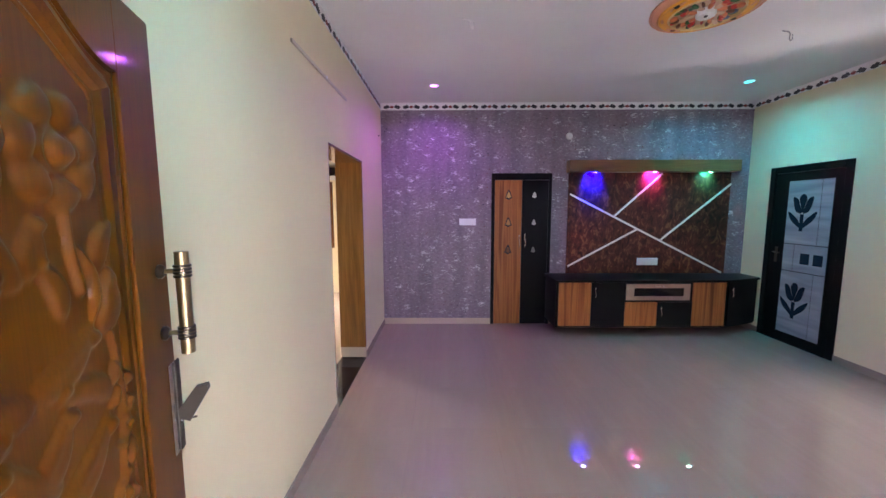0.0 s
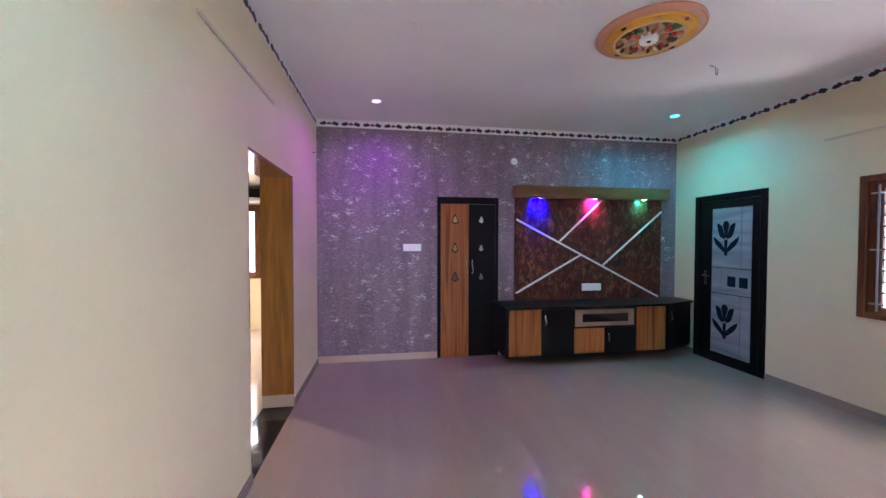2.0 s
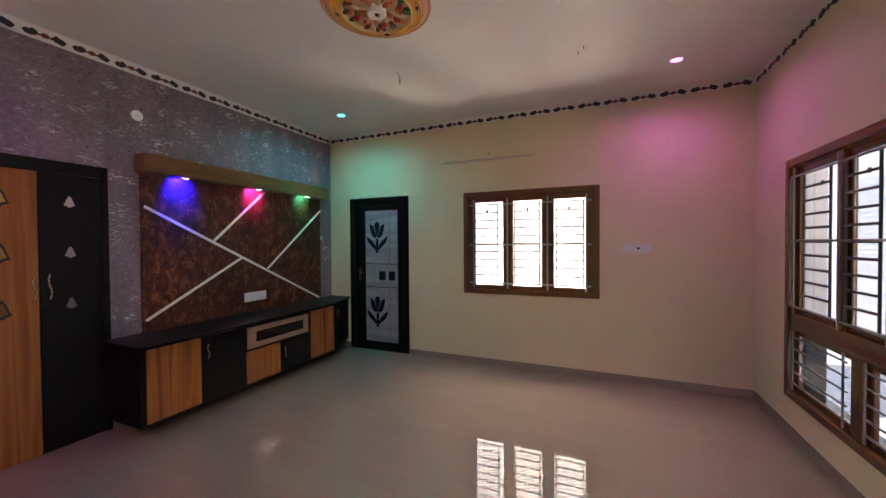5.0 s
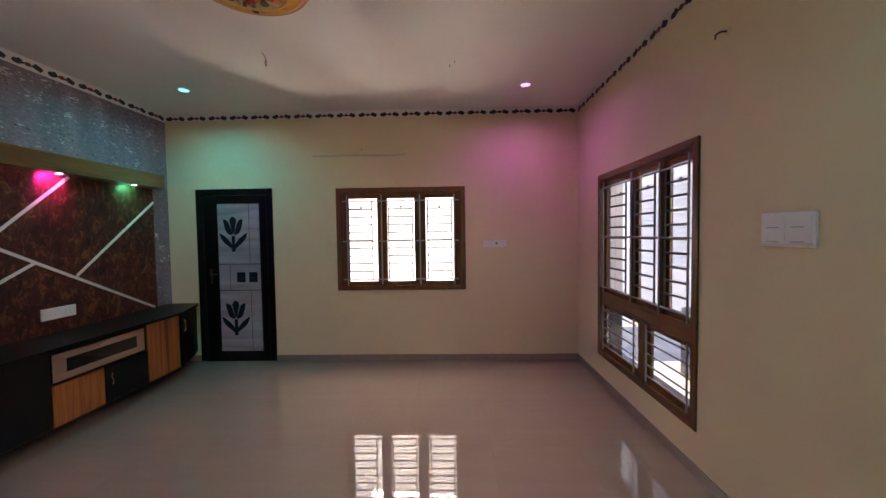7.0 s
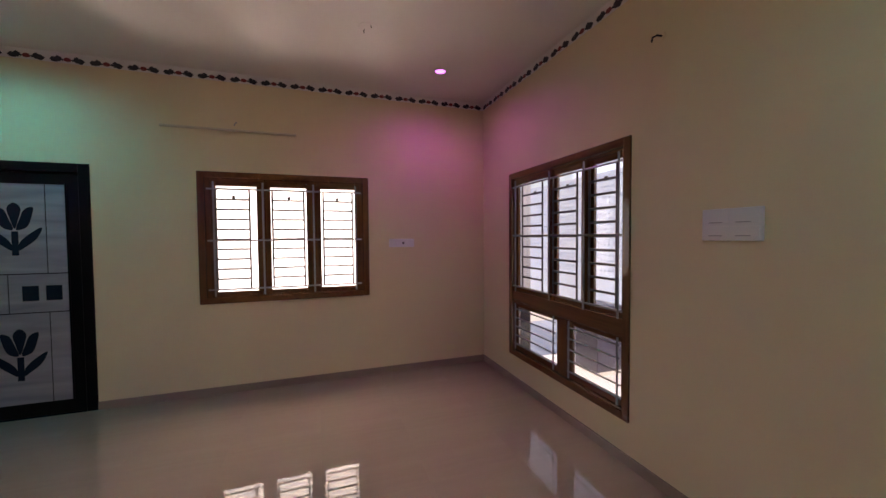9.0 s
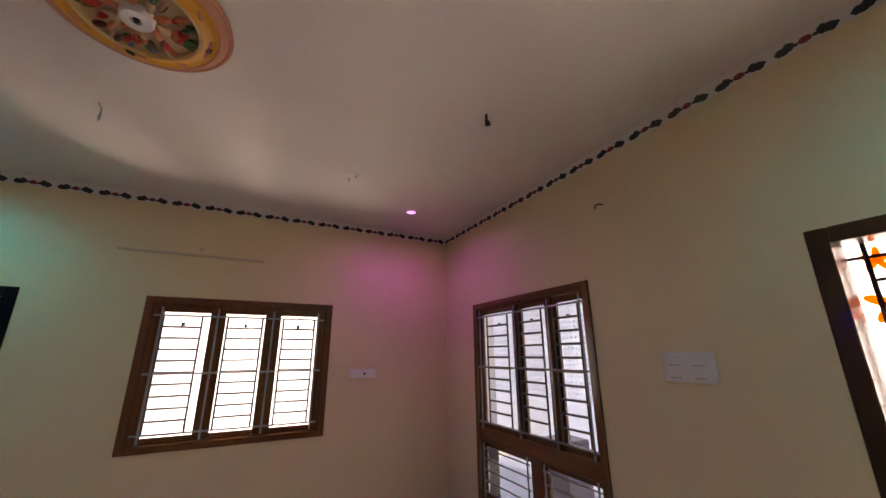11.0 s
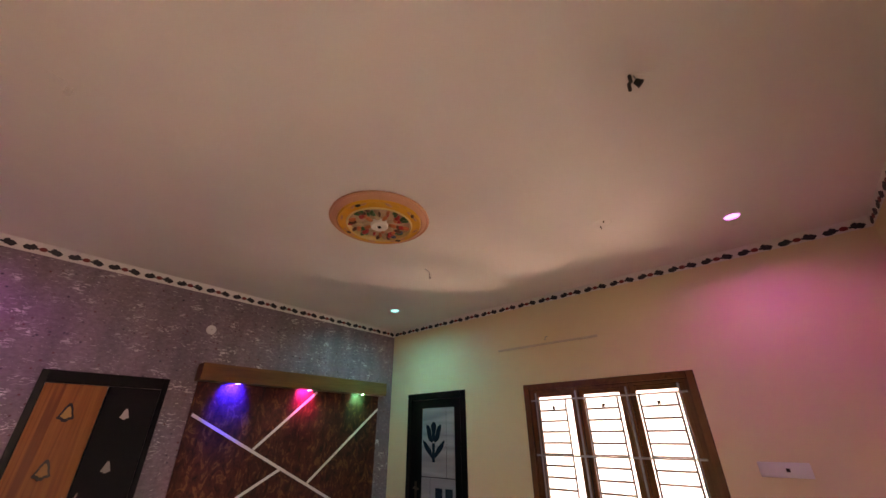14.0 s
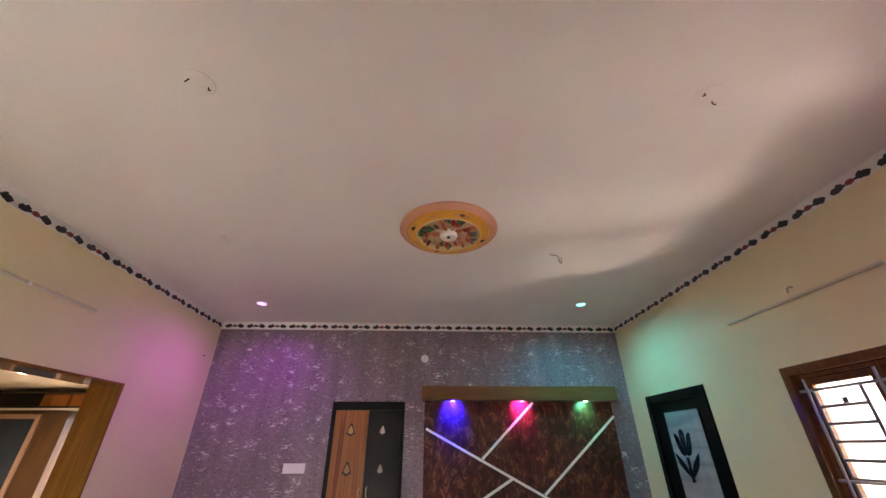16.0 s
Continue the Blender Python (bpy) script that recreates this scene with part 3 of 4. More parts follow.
# ---- outside ----
solid("ground", box(-40, 40, -40, 40, -0.5, -0.16), plaster("pale_paving", (0.45, 0.44, 0.42), 0.8), "pale paved ground round the house", "ground", "structure")
# backdrops glow by emission; the neighbour's height also keeps the sun off window_1
solid("backdrop_neighbour", box(5.9, 6.0, -1.2, 7.5, -0.16, 5.6), M_BACK, "white neighbour wall backdrop outside the window, glowing in place of sunlight", "wall", "structure")
solid("backdrop_side", box(-6.5, 1.5, 9.2, 9.3, -0.16, 4.2), M_BACK, "white neighbour wall backdrop behind the side room, glowing in place of sunlight", "wall", "structure")
M_MARBLE = plaster("porch_marble", (0.24, 0.30, 0.42), 0.12)
solid("porch_floor", box(-1.2, 5.6, -2.6, YF - T, -0.16, -0.02), M_MARBLE, "pale bluish polished porch floor slab", "floor", "structure")
M_JALI = plaster("cream_breeze_block", (0.66, 0.76, 0.92), 0.7)


def jali_wall():
    """Porch wall with rows of small square openings."""
    bm = bmesh.new()
    t = thing("wall_porch", (2.4, -2.5, 0), "cream porch wall with small square ventilation holes", "wall", kind="structure")
    part("base_wall", box(-1.2, 9.3, -2.6, -2.48, -0.02, 0.75), M_JALI, t)
    xs = [1.0 + 0.088 * k for k in range(94)]
    zs = [0.79 + 0.088 * k for k in range(20)]
    for x in xs:
        box(x - 0.026, x + 0.026, -2.58, -2.5, 0.75, 2.5, 0, bm)
    for z in zs:
        box(0.955, xs[-1], -2.578, -2.503, z - 0.026, z + 0.026, 0, bm)
    part("breeze_block", bm, M_JALI, t)
    part("base_wall", box(-1.2, 0.955, -2.6, -2.48, 0.75, 2.5), M_JALI, t)


jali_wall()
# emissive backdrop, its sunlit look is glow
solid("backdrop_street", box(-3, 9, -5.0, -4.9, -0.16, 4.0), M_BACK, "pale house front backdrop across the street, glowing in place of sunlight", "wall", "structure")
solid("porch_block", box(3.25, 3.6, -0.95, -0.62, -0.02, 0.7, 0.01), plaster("violet_grey_tile", (0.10, 0.09, 0.13), 0.25), "low violet-grey tiled block on the porch", "block", "structure")
M_REVEAL = plaster("white_reveal_paint", (0.78, 0.80, 0.84), 0.6)
solid("window_sill_2", box(W2[0], W2[1] - 0.006, YF - T - 0.004, YF - 0.078, W2[2] - 0.001, W2[2] + 0.005), M_GRANITE, "black granite outer sill of the tall window", "window sill", "structure")
for k, (za, zb, mat, text) in enumerate(((W2[2], 0.845, M_GRANITE, "black granite lining of the window reveal"), (0.845, W2[3], M_REVEAL, "white painted window reveal"))):
    solid("window_reveal_%d" % (k + 1), box(W2[1] - 0.005, W2[1] + 0.001, YF - T - 0.004, YF - 0.078, za, zb), mat, text, "window reveal", "structure")

# ---- main entrance ----
md = thing("door_1", (0.22, YF - 0.1, 0), "dark stained wooden entrance door frame", "door frame", kind="structure")
x0, x1, _, z1 = MD
part("jamb", box(x0, x0 + 0.08, YF - 0.13, YF + 0.006, 0, z1, 0.004), M_DARKFRAME, md)
part("jamb", box(x1 - 0.07, x1, YF - 0.13, YF + 0.006, 0, z1, 0.004), M_DARKFRAME, md)
part("head", box(x0 + 0.08, x1 - 0.07, YF - 0.13, YF + 0.006, z1 - 0.065, z1, 0.004), M_DARKFRAME, md)


def safety_door():
    """Outer leaf: dark steel grid over white printed glass with orange flowers."""
    t = thing("safety_door", (0.22, 0.06, 0), "closed white printed glass safety door with dark grid", "door")
    xa, xb, za, zb = -0.419, 0.8515, 0.002, 2.0345
    m = material("printed_white_glass", (0.85, 0.86, 0.88), 0.2)
    bsdf(m).inputs["Transmission Weight"].default_value = 0.0
    tr = node(m, "ShaderNodeBsdfTranslucent")
    tr.inputs[0].default_value = (0.9, 0.9, 0.92, 1)
    mx = node(m, "ShaderNodeMixShader", Fac=0.75)
    wire(m, bsdf(m).outputs[0], mx.inputs[1])
    wire(m, tr.outputs[0], mx.inputs[2])
    wire(m, mx.outputs[0], m.node_tree.nodes["Material Output"].inputs[0])
    part("pane", box(xa, xb, 0.052, 0.056, za, zb), m, t, "white translucent glass")
    M_BAR = material("dark_steel_bar", (0.03, 0.03, 0.04), 0.4, 0.5)
    for k in range(12):
        x = 0.745 - 0.0935 * k
        part("grid_bar", box(x - 0.008, x + 0.008, 0.058, 0.068, za, zb), M_BAR, t)
    for k in range(20):
        z = 1.925 - 0.0965 * k
        part("grid_bar", box(xa if k else xa, 0.737 if k else xb, 0.058, 0.067, z - 0.0065, z + 0.0065), M_BAR, t)
    M_OR = material("orange_flower_print", (0.75, 0.28, 0.02), 0.4)
    tr = node(M_OR, "ShaderNodeBsdfTranslucent")
    tr.inputs[0].default_value = (0.85, 0.33, 0.03, 1)
    mx = node(M_OR, "ShaderNodeMixShader", Fac=0.7)
    wire(M_OR, bsdf(M_OR).outputs[0], mx.inputs[1])
    wire(M_OR, tr.outputs[0], mx.inputs[2])
    wire(M_OR, mx.outputs[0], M_OR.node_tree.nodes["Material Output"].inputs[0])
    P = lambda cx, cz: (lambda u, v, w: (cx + u, 0.0565 + w, cz + v))
    for cx, cz, s in ((0.71, 1.73, 0.9), (0.72, 1.91, 0.55), (0.2, 1.3, 1.4)):
        fl = None
        for k in range(5):
            a = k * math.tau / 5 + 0.4
            o = [(s * (0.05 * math.cos(a) + 0.05 * math.cos(b) * math.cos(a) - 0.022 * math.sin(b) * math.sin(a)),
                  s * (0.05 * math.sin(a) + 0.05 * math.cos(b) * math.sin(a) + 0.022 * math.sin(b) * math.cos(a))) for b in [j * math.tau / 12 for j in range(12)]]
            part("petal", prism(o, P(cx, cz), 0.001 + 0.0001 * k), M_OR, t, "orange petal")


safety_door()

# ---- carved entrance leaf, standing open ----
LEAF = pose(-0.3915, 0.289, 0, 0, 0, 106.0)      # hinge; local x runs along the leaf, local -y is the carved face
LW, LH, LT = 0.857, 2.002, 0.038


def leaf_curve(u):
    """Ogee top edge of the sunk panel."""
    c = abs(u - LW / 2) / (LW / 2 - 0.148)
    return 1.84 + 0.11 * (0.5 + 0.5 * math.cos(math.pi * min(1, c))) ** 1.2


def carved_relief():
    """Soft carving out of one board: cupped petals, curling leaves, stems and a string of buds."""
    nu, nv, e = 150, 330, 0.18
    U = np.linspace(e, LW - e, nu)[:, None] * np.ones((1, nv))
    top = np.array([leaf_curve(x) - 0.05 for x in U[:, 0]])[:, None]
    V = 0.27 + (top - 0.27) * np.linspace(0, 1, nv)[None, :]
    h = np.zeros((nu, nv))

    def lobe(cu, cv, l, w, turn, bend=0.0, high=0.016, hollow=0.0):
        c, sn = math.cos(radians(turn)), math.sin(radians(turn))
        p = ((U - cu) * c + (V - cv) * sn) / l
        q = (-(U - cu) * sn + (V - cv) * c - bend * l * p * p) / (w * (0.75 - 0.25 * np.clip(p, -1, 1)))
        dome = np.clip(1 - p * p - q * q, 0, 1) ** 0.7
        f = high * dome * (1 - hollow * np.exp(-4 * q * q) * np.clip(1 - p * p, 0, 1))
        np.maximum(h, f, out=h)

    def flower(u, v, r):
        for k in range(7):
            a = k * 360 / 7 + 20
            lobe(u + r * 0.66 * math.cos(radians(a)), v + r * 0.66 * math.sin(radians(a)), r * 0.38, r * 0.38, a + 90, 0.0, 0.016, 0.1)
        lobe(u, v, r * 0.50, r * 0.50, 0, 0, 0.022, 0.0)
        rim = np.hypot(U - u, V - v) / r
        h[:] = np.where(rim < 0.42, h - 0.010 * np.exp(-((rim - 0.28) / 0.07) ** 2), h)

    def stem(pts, r=0.011, high=0.011):
        for (a, b), (c, g) in zip(pts, pts[1:]):
            n = max(2, int(math.hypot(c - a, g - b) / 0.008))
            for k in range(n):
                t = k / n
                lobe(a + (c - a) * t, b + (g - b) * t, r, r, 0, 0, high)

    mid = LW / 2
    for side in (1, -1):
        # one half of the panel; the other mirrors it, a little lower
        X = lambda a: mid + side * a
        dv = 0.0 if side > 0 else -0.012
        A = lambda a: a if side > 0 else 180 - a
        flower(X(0.098), 1.655 + dv, 0.108)
        stem([(X(0.10), 1.56 + dv), (X(0.105), 1.49 + dv), (X(0.125), 1.41 + dv)], 0.011, 0.012)
        # large cupped bud with its hood
        lobe(X(0.185), 1.50 + dv, 0.055, 0.032, A(60), -0.3 * side, 0.017, 0.25)
        lobe(X(0.155), 1.43 + dv, 0.075, 0.018, A(98), 0.3 * side, 0.014, 0.2)
        lobe(X(0.195), 1.385 + dv, 0.062, 0.046, A(85), 0.1 * side, 0.018, 0.12)
        lobe(X(0.195), 1.425 + dv, 0.03, 0.028, A(85), 0.0, 0.020, 0.3)
        stem([(X(0.19), 1.32 + dv), (X(0.20), 1.27 + dv), (X(0.21), 1.2 + dv), (X(0.2), 1.1 + dv), (X(0.185), 0.98 + dv), (X(0.17), 0.82 + dv), (X(0.15), 0.66 + dv)], 0.009, 0.010)
        # broad leaves that curl towards the middle
        for a, b, l, w, turn in ((0.03, 1.50, 0.05, 0.036, 70), (0.065, 1.44, 0.06, 0.03, 120), (0.08, 1.30, 0.085, 0.042, 25), (0.12, 1.245, 0.08, 0.034, 160), (0.03, 1.17, 0.075, 0.04, 50), (0.10, 1.10, 0.10, 0.045, 35), (0.05, 0.98, 0.09, 0.042, 140), (0.11, 0.90, 0.085, 0.04, 40), (0.04, 0.80, 0.08, 0.04, 120)):
            lobe(X(a), b + dv, l, w, A(turn), 0.25 * side, 0.0125, 0.3)
            c, sn = math.cos(radians(A(turn))), math.sin(radians(A(turn)))
            lobe(X(a) + 0.8 * l * c, b + dv + 0.8 * l * sn, w * 0.5, w * 0.5, 0, 0, 0.015, 0.2)
        flower(X(0.13), 0.53 + dv, 0.09)
        rr = random.Random(4)
        for k in range(40):
            t = k / 39
            lobe(X(0.205 - 0.03 * t + rr.uniform(-0.03, 0.03)), 1.25 - 0.62 * t + dv, rr.uniform(0.015, 0.022), 0.014, rr.uniform(20, 160), 0.2, 0.017, 0.2)
    h *= 1.0
    for _ in range(1):
        h[1:-1, 1:-1] = (h[1:-1, 1:-1] * 2 + h[:-2, 1:-1] + h[2:, 1:-1] + h[1:-1, :-2] + h[1:-1, 2:]) / 6
    h[0, :] = h[-1, :] = h[:, 0] = h[:, -1] = 0
    bm = bmesh.new()
    vs = [[bm.verts.new((U[i, j], -0.001 - h[i, j], V[i, j])) for j in range(nv)] for i in range(nu)]
    for i in range(nu - 1):
        for j in range(nv - 1):
            bm.faces.new((vs[i][j], vs[i + 1][j], vs[i + 1][j + 1], vs[i][j + 1]))
    return bm


def carved_door():
    d = thing("entrance_door", (0, 0, 0), "open varnished teak entrance door carved with flowers", "door")
    F = lambda u, v, w: (u, -w, v)
    part("leaf", box(0, LW, 0, LT - 0.012, 0.01, LH, 0.003), M_TEAK, d)
    # stiles, rails and the ogee head stand proud of the panel
    s = 0.148
    part("stile", box(0, s, -0.012, -0.0005, 0.01, LH, 0.003), M_TEAK, d)
    part("stile", box(LW - s, LW, -0.012, -0.0005, 0.01, LH, 0.003), M_TEAK, d)
    part("rail", box(s, LW - s, -0.012, -0.0005, 0.01, 0.22, 0.003), M_TEAK, d)
    us = [s + k * (LW - 2 * s) / 32 for k in range(33)]
    part("head_rail", prism([(u, leaf_curve(u)) for u in us] + [(LW - s, LH - 0.001), (s, LH - 0.001)], F, 0.012), M_TEAK, d)
    # rolled moulding inside the frame
    for off, r, sunk in ((0.008, 0.006, 0.0), (0.042, 0.026, 0.010), (0.078, 0.007, 0.002)):
        top = [(u, leaf_curve(u) - off) for u in us if s + off < u < LW - s - off]
        pts = [(s + off, 0.22 + off), (s + off, 1.84 - off)] + top + [(LW - s - off, 1.84 - off), (LW - s - off, 0.22 + off)]
        part("moulding", tube([(a, sunk, b) for a, b in pts], r, 10), M_TEAK, d, smooth=True)
    part("carved_panel", carved_relief(), M_TEAK, d, "carved relief of flowers, curling leaves and buds", smooth=True)
    # pull handle
    u = LW - 0.047
    h = part("pull_handle", rod((u, -0.063, 1.203), (u, -0.063, 1.459), 0.0155, 20), M_BRASS, d, "antique brass pull handle", True)
    for z in (1.256, 1.411):
        part("handle_post", lathe([(0.008, -0.013), (0.0055, -0.03), (0.009, -0.063)], (u, 0.0, z), "y", 14), M_BRASS, h, smooth=True)
        part("rose", lathe([(0.017, 0.0), (0.018, -0.006), (0.011, -0.014)], (u, -0.012, z), "y", 20), M_BRONZE, h, smooth=True)
        for k in (-1.5, -0.5, 0.5, 1.5):
            part("ring", lathe([(0.0155, -0.0035), (0.0195, -0.0025), (0.0195, 0.0025), (0.0155, 0.0035)], (u, -0.063, z + 0.0085 * k), "z", 20), M_BRONZE, h, smooth=True)
    # lock plate on the stile, dark face plate on the edge, lever and key
    k = part("lock_plate", box(LW - 0.046, LW - 0.003, -0.018, -0.0122, 0.927, 1.171, 0.003), M_STEEL, d, "worn steel lock plate")
    part("face_plate", box(LW - 0.024, LW - 0.002, -0.0235, -0.0182, 0.930, 1.175, 0.002), M_BRONZE, k, "dark bronze strip")
    bm = prism([(0.0, 0.0), (0.05, 0.055), (0.085, 0.06), (0.088, 0.045), (0.03, -0.035), (0.0, -0.025)], lambda a, b, w: (LW - 0.03 + w, -0.0235 - a * 0.8, 1.045 + b), 0.018)
    part("lever", bm, M_BRONZE, k)
    part("key", rod((LW - 0.02, -0.0235, 1.012), (LW - 0.02, -0.06, 1.016), 0.003, 8), M_STEEL, k)
    d.matrix_basis = LEAF
    return d


carved_door()

# ---- prayer cupboard in the back wall ----
def handle(P, u, z0, z1, owner, r=0.006):
    """Slim S-shaped chrome pull; P(u, z, d)."""
    n = 9
    pts = [P(u, z0, 0.0), P(u, z0 + 0.004, 0.02)]
    for k in range(n):
        t = k / (n - 1)
        pts.append(P(u + 0.008 * math.sin(t * math.tau), z0 + 0.01 + t * (z1 - z0 - 0.02), 0.024))
    pts += [P(u, z1 - 0.004, 0.02), P(u, z1, 0.0)]
    return part("handle", tube(pts, r, 8), M_STEEL, owner, "chrome handle", True)


def bell(u, v, s=1.0):
    """Bell outline."""
    half = [(0.006, 0.052), (0.012, 0.040), (0.020, 0.024), (0.025, 0.004), (0.032, -0.014), (0.037, -0.022), (0.034, -0.030), (0.016, -0.034), (0.010, -0.044)]
    return [(u + s * a, v + s * b) for a, b in half] + [(u - s * a, v + s * b) for a, b in reversed(half)]


def prayer_cupboard():
    x0, x1, _, z1 = PD
    PB = lambda u, v, w=0.0: (u, YB - 0.016 - w, v)
    c = thing("prayer_cupboard", (1.1, YB, 0), "tall two-door cupboard, one wood-grain and one black shutter", "cupboard")
    part("frame", box(x0, x0 + 0.044, YB - 0.02, YB + 0.10, 0, z1, 0.003), M_BLACK, c)
    part("frame", box(x1 - 0.04, x1, YB - 0.02, YB + 0.10, 0, z1, 0.003), M_BLACK, c)
    part("frame", box(x0 + 0.044, x1 - 0.04, YB - 0.02, YB + 0.10, 1.945, z1, 0.003), M_BLACK, c)
    part("back_panel", box(x0 + 0.044, x1 - 0.04, YB + 0.19, YB + 0.21, 0.0, 1.945), M_BLACK, c)
    a = part("shutter", box(x0 + 0.046, 1.103, YB - 0.016, YB + 0.004, 0.006, 1.942, 0.002), M_ZEBRA, c, "orange zebra-grain laminate shutter")
    b = part("shutter", box(1.107, x1 - 0.042, YB - 0.016, YB + 0.004, 0.006, 1.942, 0.002), M_BLACK, c, "black gloss laminate shutter")
    M_BELL = material("gold_bell_inlay", (0.48, 0.31, 0.09), 0.3)
    M_DIM = material("dark_bell_inlay", (0.14, 0.05, 0.016), 0.35)
    pale = [material("pale_bell_inlay", (c, c * 0.97, c * 0.86), 0.3) for c in (0.5, 0.33, 0.14)]
    M_GOLD = material("brown_bell_inlay", (0.36, 0.17, 0.05), 0.3)
    for k, z in enumerate((1.745, 1.385, 1.02)):
        part("bell_rim", prism(bell(0.928, z, 1.3), PB, 0.003), M_DARK, a, "dark bell-shaped rim")
        part("bell_inlay", prism(bell(0.928, z, 0.84), PB, 0.005), (M_BELL, M_GOLD, M_DIM)[k], a, "bell-shaped inlay")
        part("bell_inlay", prism(bell(1.267, z, 0.8), PB, 0.004), pale[k], b, "pale bell-shaped inlay")
    PH = lambda u, z, d: (u, YB - 0.016 - d, z)
    handle(PH, 1.150, 1.06, 1.24, b)
    handle(PH, 1.075, 1.06, 1.22, a)


prayer_cupboard()

# ---- television wall unit ----
def tv_panel():
    x0, x1, z0, z1 = 1.712, 3.828, 0.70, 2.035
    yf = YB - 0.022
    t = thing("tv_back_panel", (2.78, YB, 0.70), "dark reddish burl laminate television panel with white strips", "wall panel")
    part("panel", box(x0, x1, yf, YB, z0, z1, 0.002), M_BURL, t)
    P = lambda u, v, w: (u, yf - w, v)

    def strip(a, b, w=0.025):
        a, b = Vector(a), Vector(b)
        d = (b - a).normalized()
        n = Vector((-d.y, d.x)) * w / 2
        part("inlay_strip", prism([a + n, b + n, b - n, a - n], P, 0.004), M_STRIP, t, "white inlay strip")

    strip((1.732, 1.760), (3.79, 0.712))
    strip((2.33, 1.472), (2.93, 2.025))
    strip((1.732, 0.80), (2.635, 1.295))
    strip((2.955, 1.155), (3.828, 1.885))


tv_panel()


def tv_shelf():
    s = thing("light_pelmet", (2.78, YB, 2.04), "brown wooden box shelf with three coloured spotlights", "shelf")
    part("shelf_box", box(1.682, 3.864, 4.955, YB, 2.036, 2.186, 0.003), M_SHELF, s)
    for x, c, w in TV_SPOTS:
        part("spot_rim", lathe([(0.034, 0.0), (0.036, -0.006), (0.027, -0.006), (0.026, 0.0)], (x, 4.99, 2.0355), "z", 24), M_STEEL, s)
        k = tuple(0.35 + 0.65 * v for v in c)
        part("spot_lens", lathe([(0.026, 0.0), (0.024, -0.003)], (x, 4.99, 2.0345), "z", 24), glowing("spot_glow", k, 24), s, "glowing coloured lens")


tv_shelf()


def tv_cabinet():
    yf = 4.60
    c = thing("tv_cabinet", (2.7, YB, 0.12), "wall-hung black cabinet with zebra-wood shutters", "cabinet")
    up = lambda u, v, w: (u, v, w)
    body = [(1.445, yf), (3.53, yf), (4.045, 4.80), (4.045, YB - 0.014), (1.445, YB - 0.014)]
    part("body", prism(body, lambda u, v, w: (u, v, 0.105 + w), 0.57), M_BLACK, c)
    F = yf - 0.018

    def front(name, a, b, z0, z1, mat, label, parent=None):
        return part(name, box(a, b, F, yf - 0.0005, z0, z1, 0.002), mat, parent or c, label)

    PH = lambda u, z, d: (u, F - d, z)
    front("shutter", 1.477, 1.870, 0.13, 0.672, M_ZEBRA, "orange zebra-grain shutter")
    b = front("shutter", 1.874, 2.285, 0.13, 0.672, M_BLACK, "black shutter")
    handle(PH, 1.915, 0.49, 0.61, b, 0.005)
    front("shutter", 2.290, 2.679, 0.13, 0.43, M_ZEBRA, "small orange zebra-grain shutter")
    b = front("shutter", 2.683, 3.105, 0.13, 0.43, M_BLACK, "black shutter")
    handle(PH, 2.724, 0.27, 0.37, b, 0.005)
    front("shutter", 3.109, 3.505, 0.13, 0.672, M_ZEBRA, "orange zebra-grain shutter")
    # angled end shutter
    d = Vector((4.045 - 3.53, 4.80 - yf)).normalized()
    n = Vector((d.y, -d.x))
    q = lambda s, w: (3.53 + d.x * s + n.x * w, yf + d.y * s + n.y * w)
    e = part("shutter", prism([q(0.005, 0.001), q(0.54, 0.001), q(0.54, 0.018), q(0.005, 0.018)], lambda u, v, w: (u, v, 0.13 + w), 0.542), M_BLACK, c, "black angled shutter")
    handle(lambda u, z, dd: (*q(0.05 + u, 0.018 + dd), z), 0.0, 0.49, 0.61, e, 0.005)
    # glass-fronted drawer
    dr = part("drawer", box(2.292, 3.068, F, yf - 0.0005, 0.455, 0.655, 0.002), M_BLACK, c, "glass-fronted drawer")
    for a in ((2.292, 3.068, 0.605, 0.655), (2.292, 3.068, 0.455, 0.505), (2.292, 2.39, 0.505, 0.605), (2.99, 3.068, 0.505, 0.605)):
        part("drawer_frame", box(a[0], a[1], F - 0.006, F - 0.0005, a[2], a[3], 0.0015), M_DRAWER, dr, "rose grey metal frame")
    part("drawer_glass", box(2.39, 2.99, F - 0.003, F - 0.0005, 0.505, 0.605), M_SMOKED, dr)
    part("handle", tube([(2.62, F - 0.006, 0.63), (2.625, F - 0.026, 0.63), (2.68, F - 0.03, 0.634), (2.74, F - 0.026, 0.63), (2.745, F - 0.006, 0.63)], 0.005, 8), M_STEEL, dr, "chrome handle", True)
    top = [(1.43, yf - 0.03), (3.53, yf - 0.03), (4.055, 4.757), (4.055, YB - 0.004), (1.43, YB - 0.004)]
    solid("cabinet_worktop", prism(top, lambda u, v, w: (u, v, 0.676 + w), 0.026), M_BLACK, "black laminate top of the television cabinet", "worktop")


tv_cabinet()

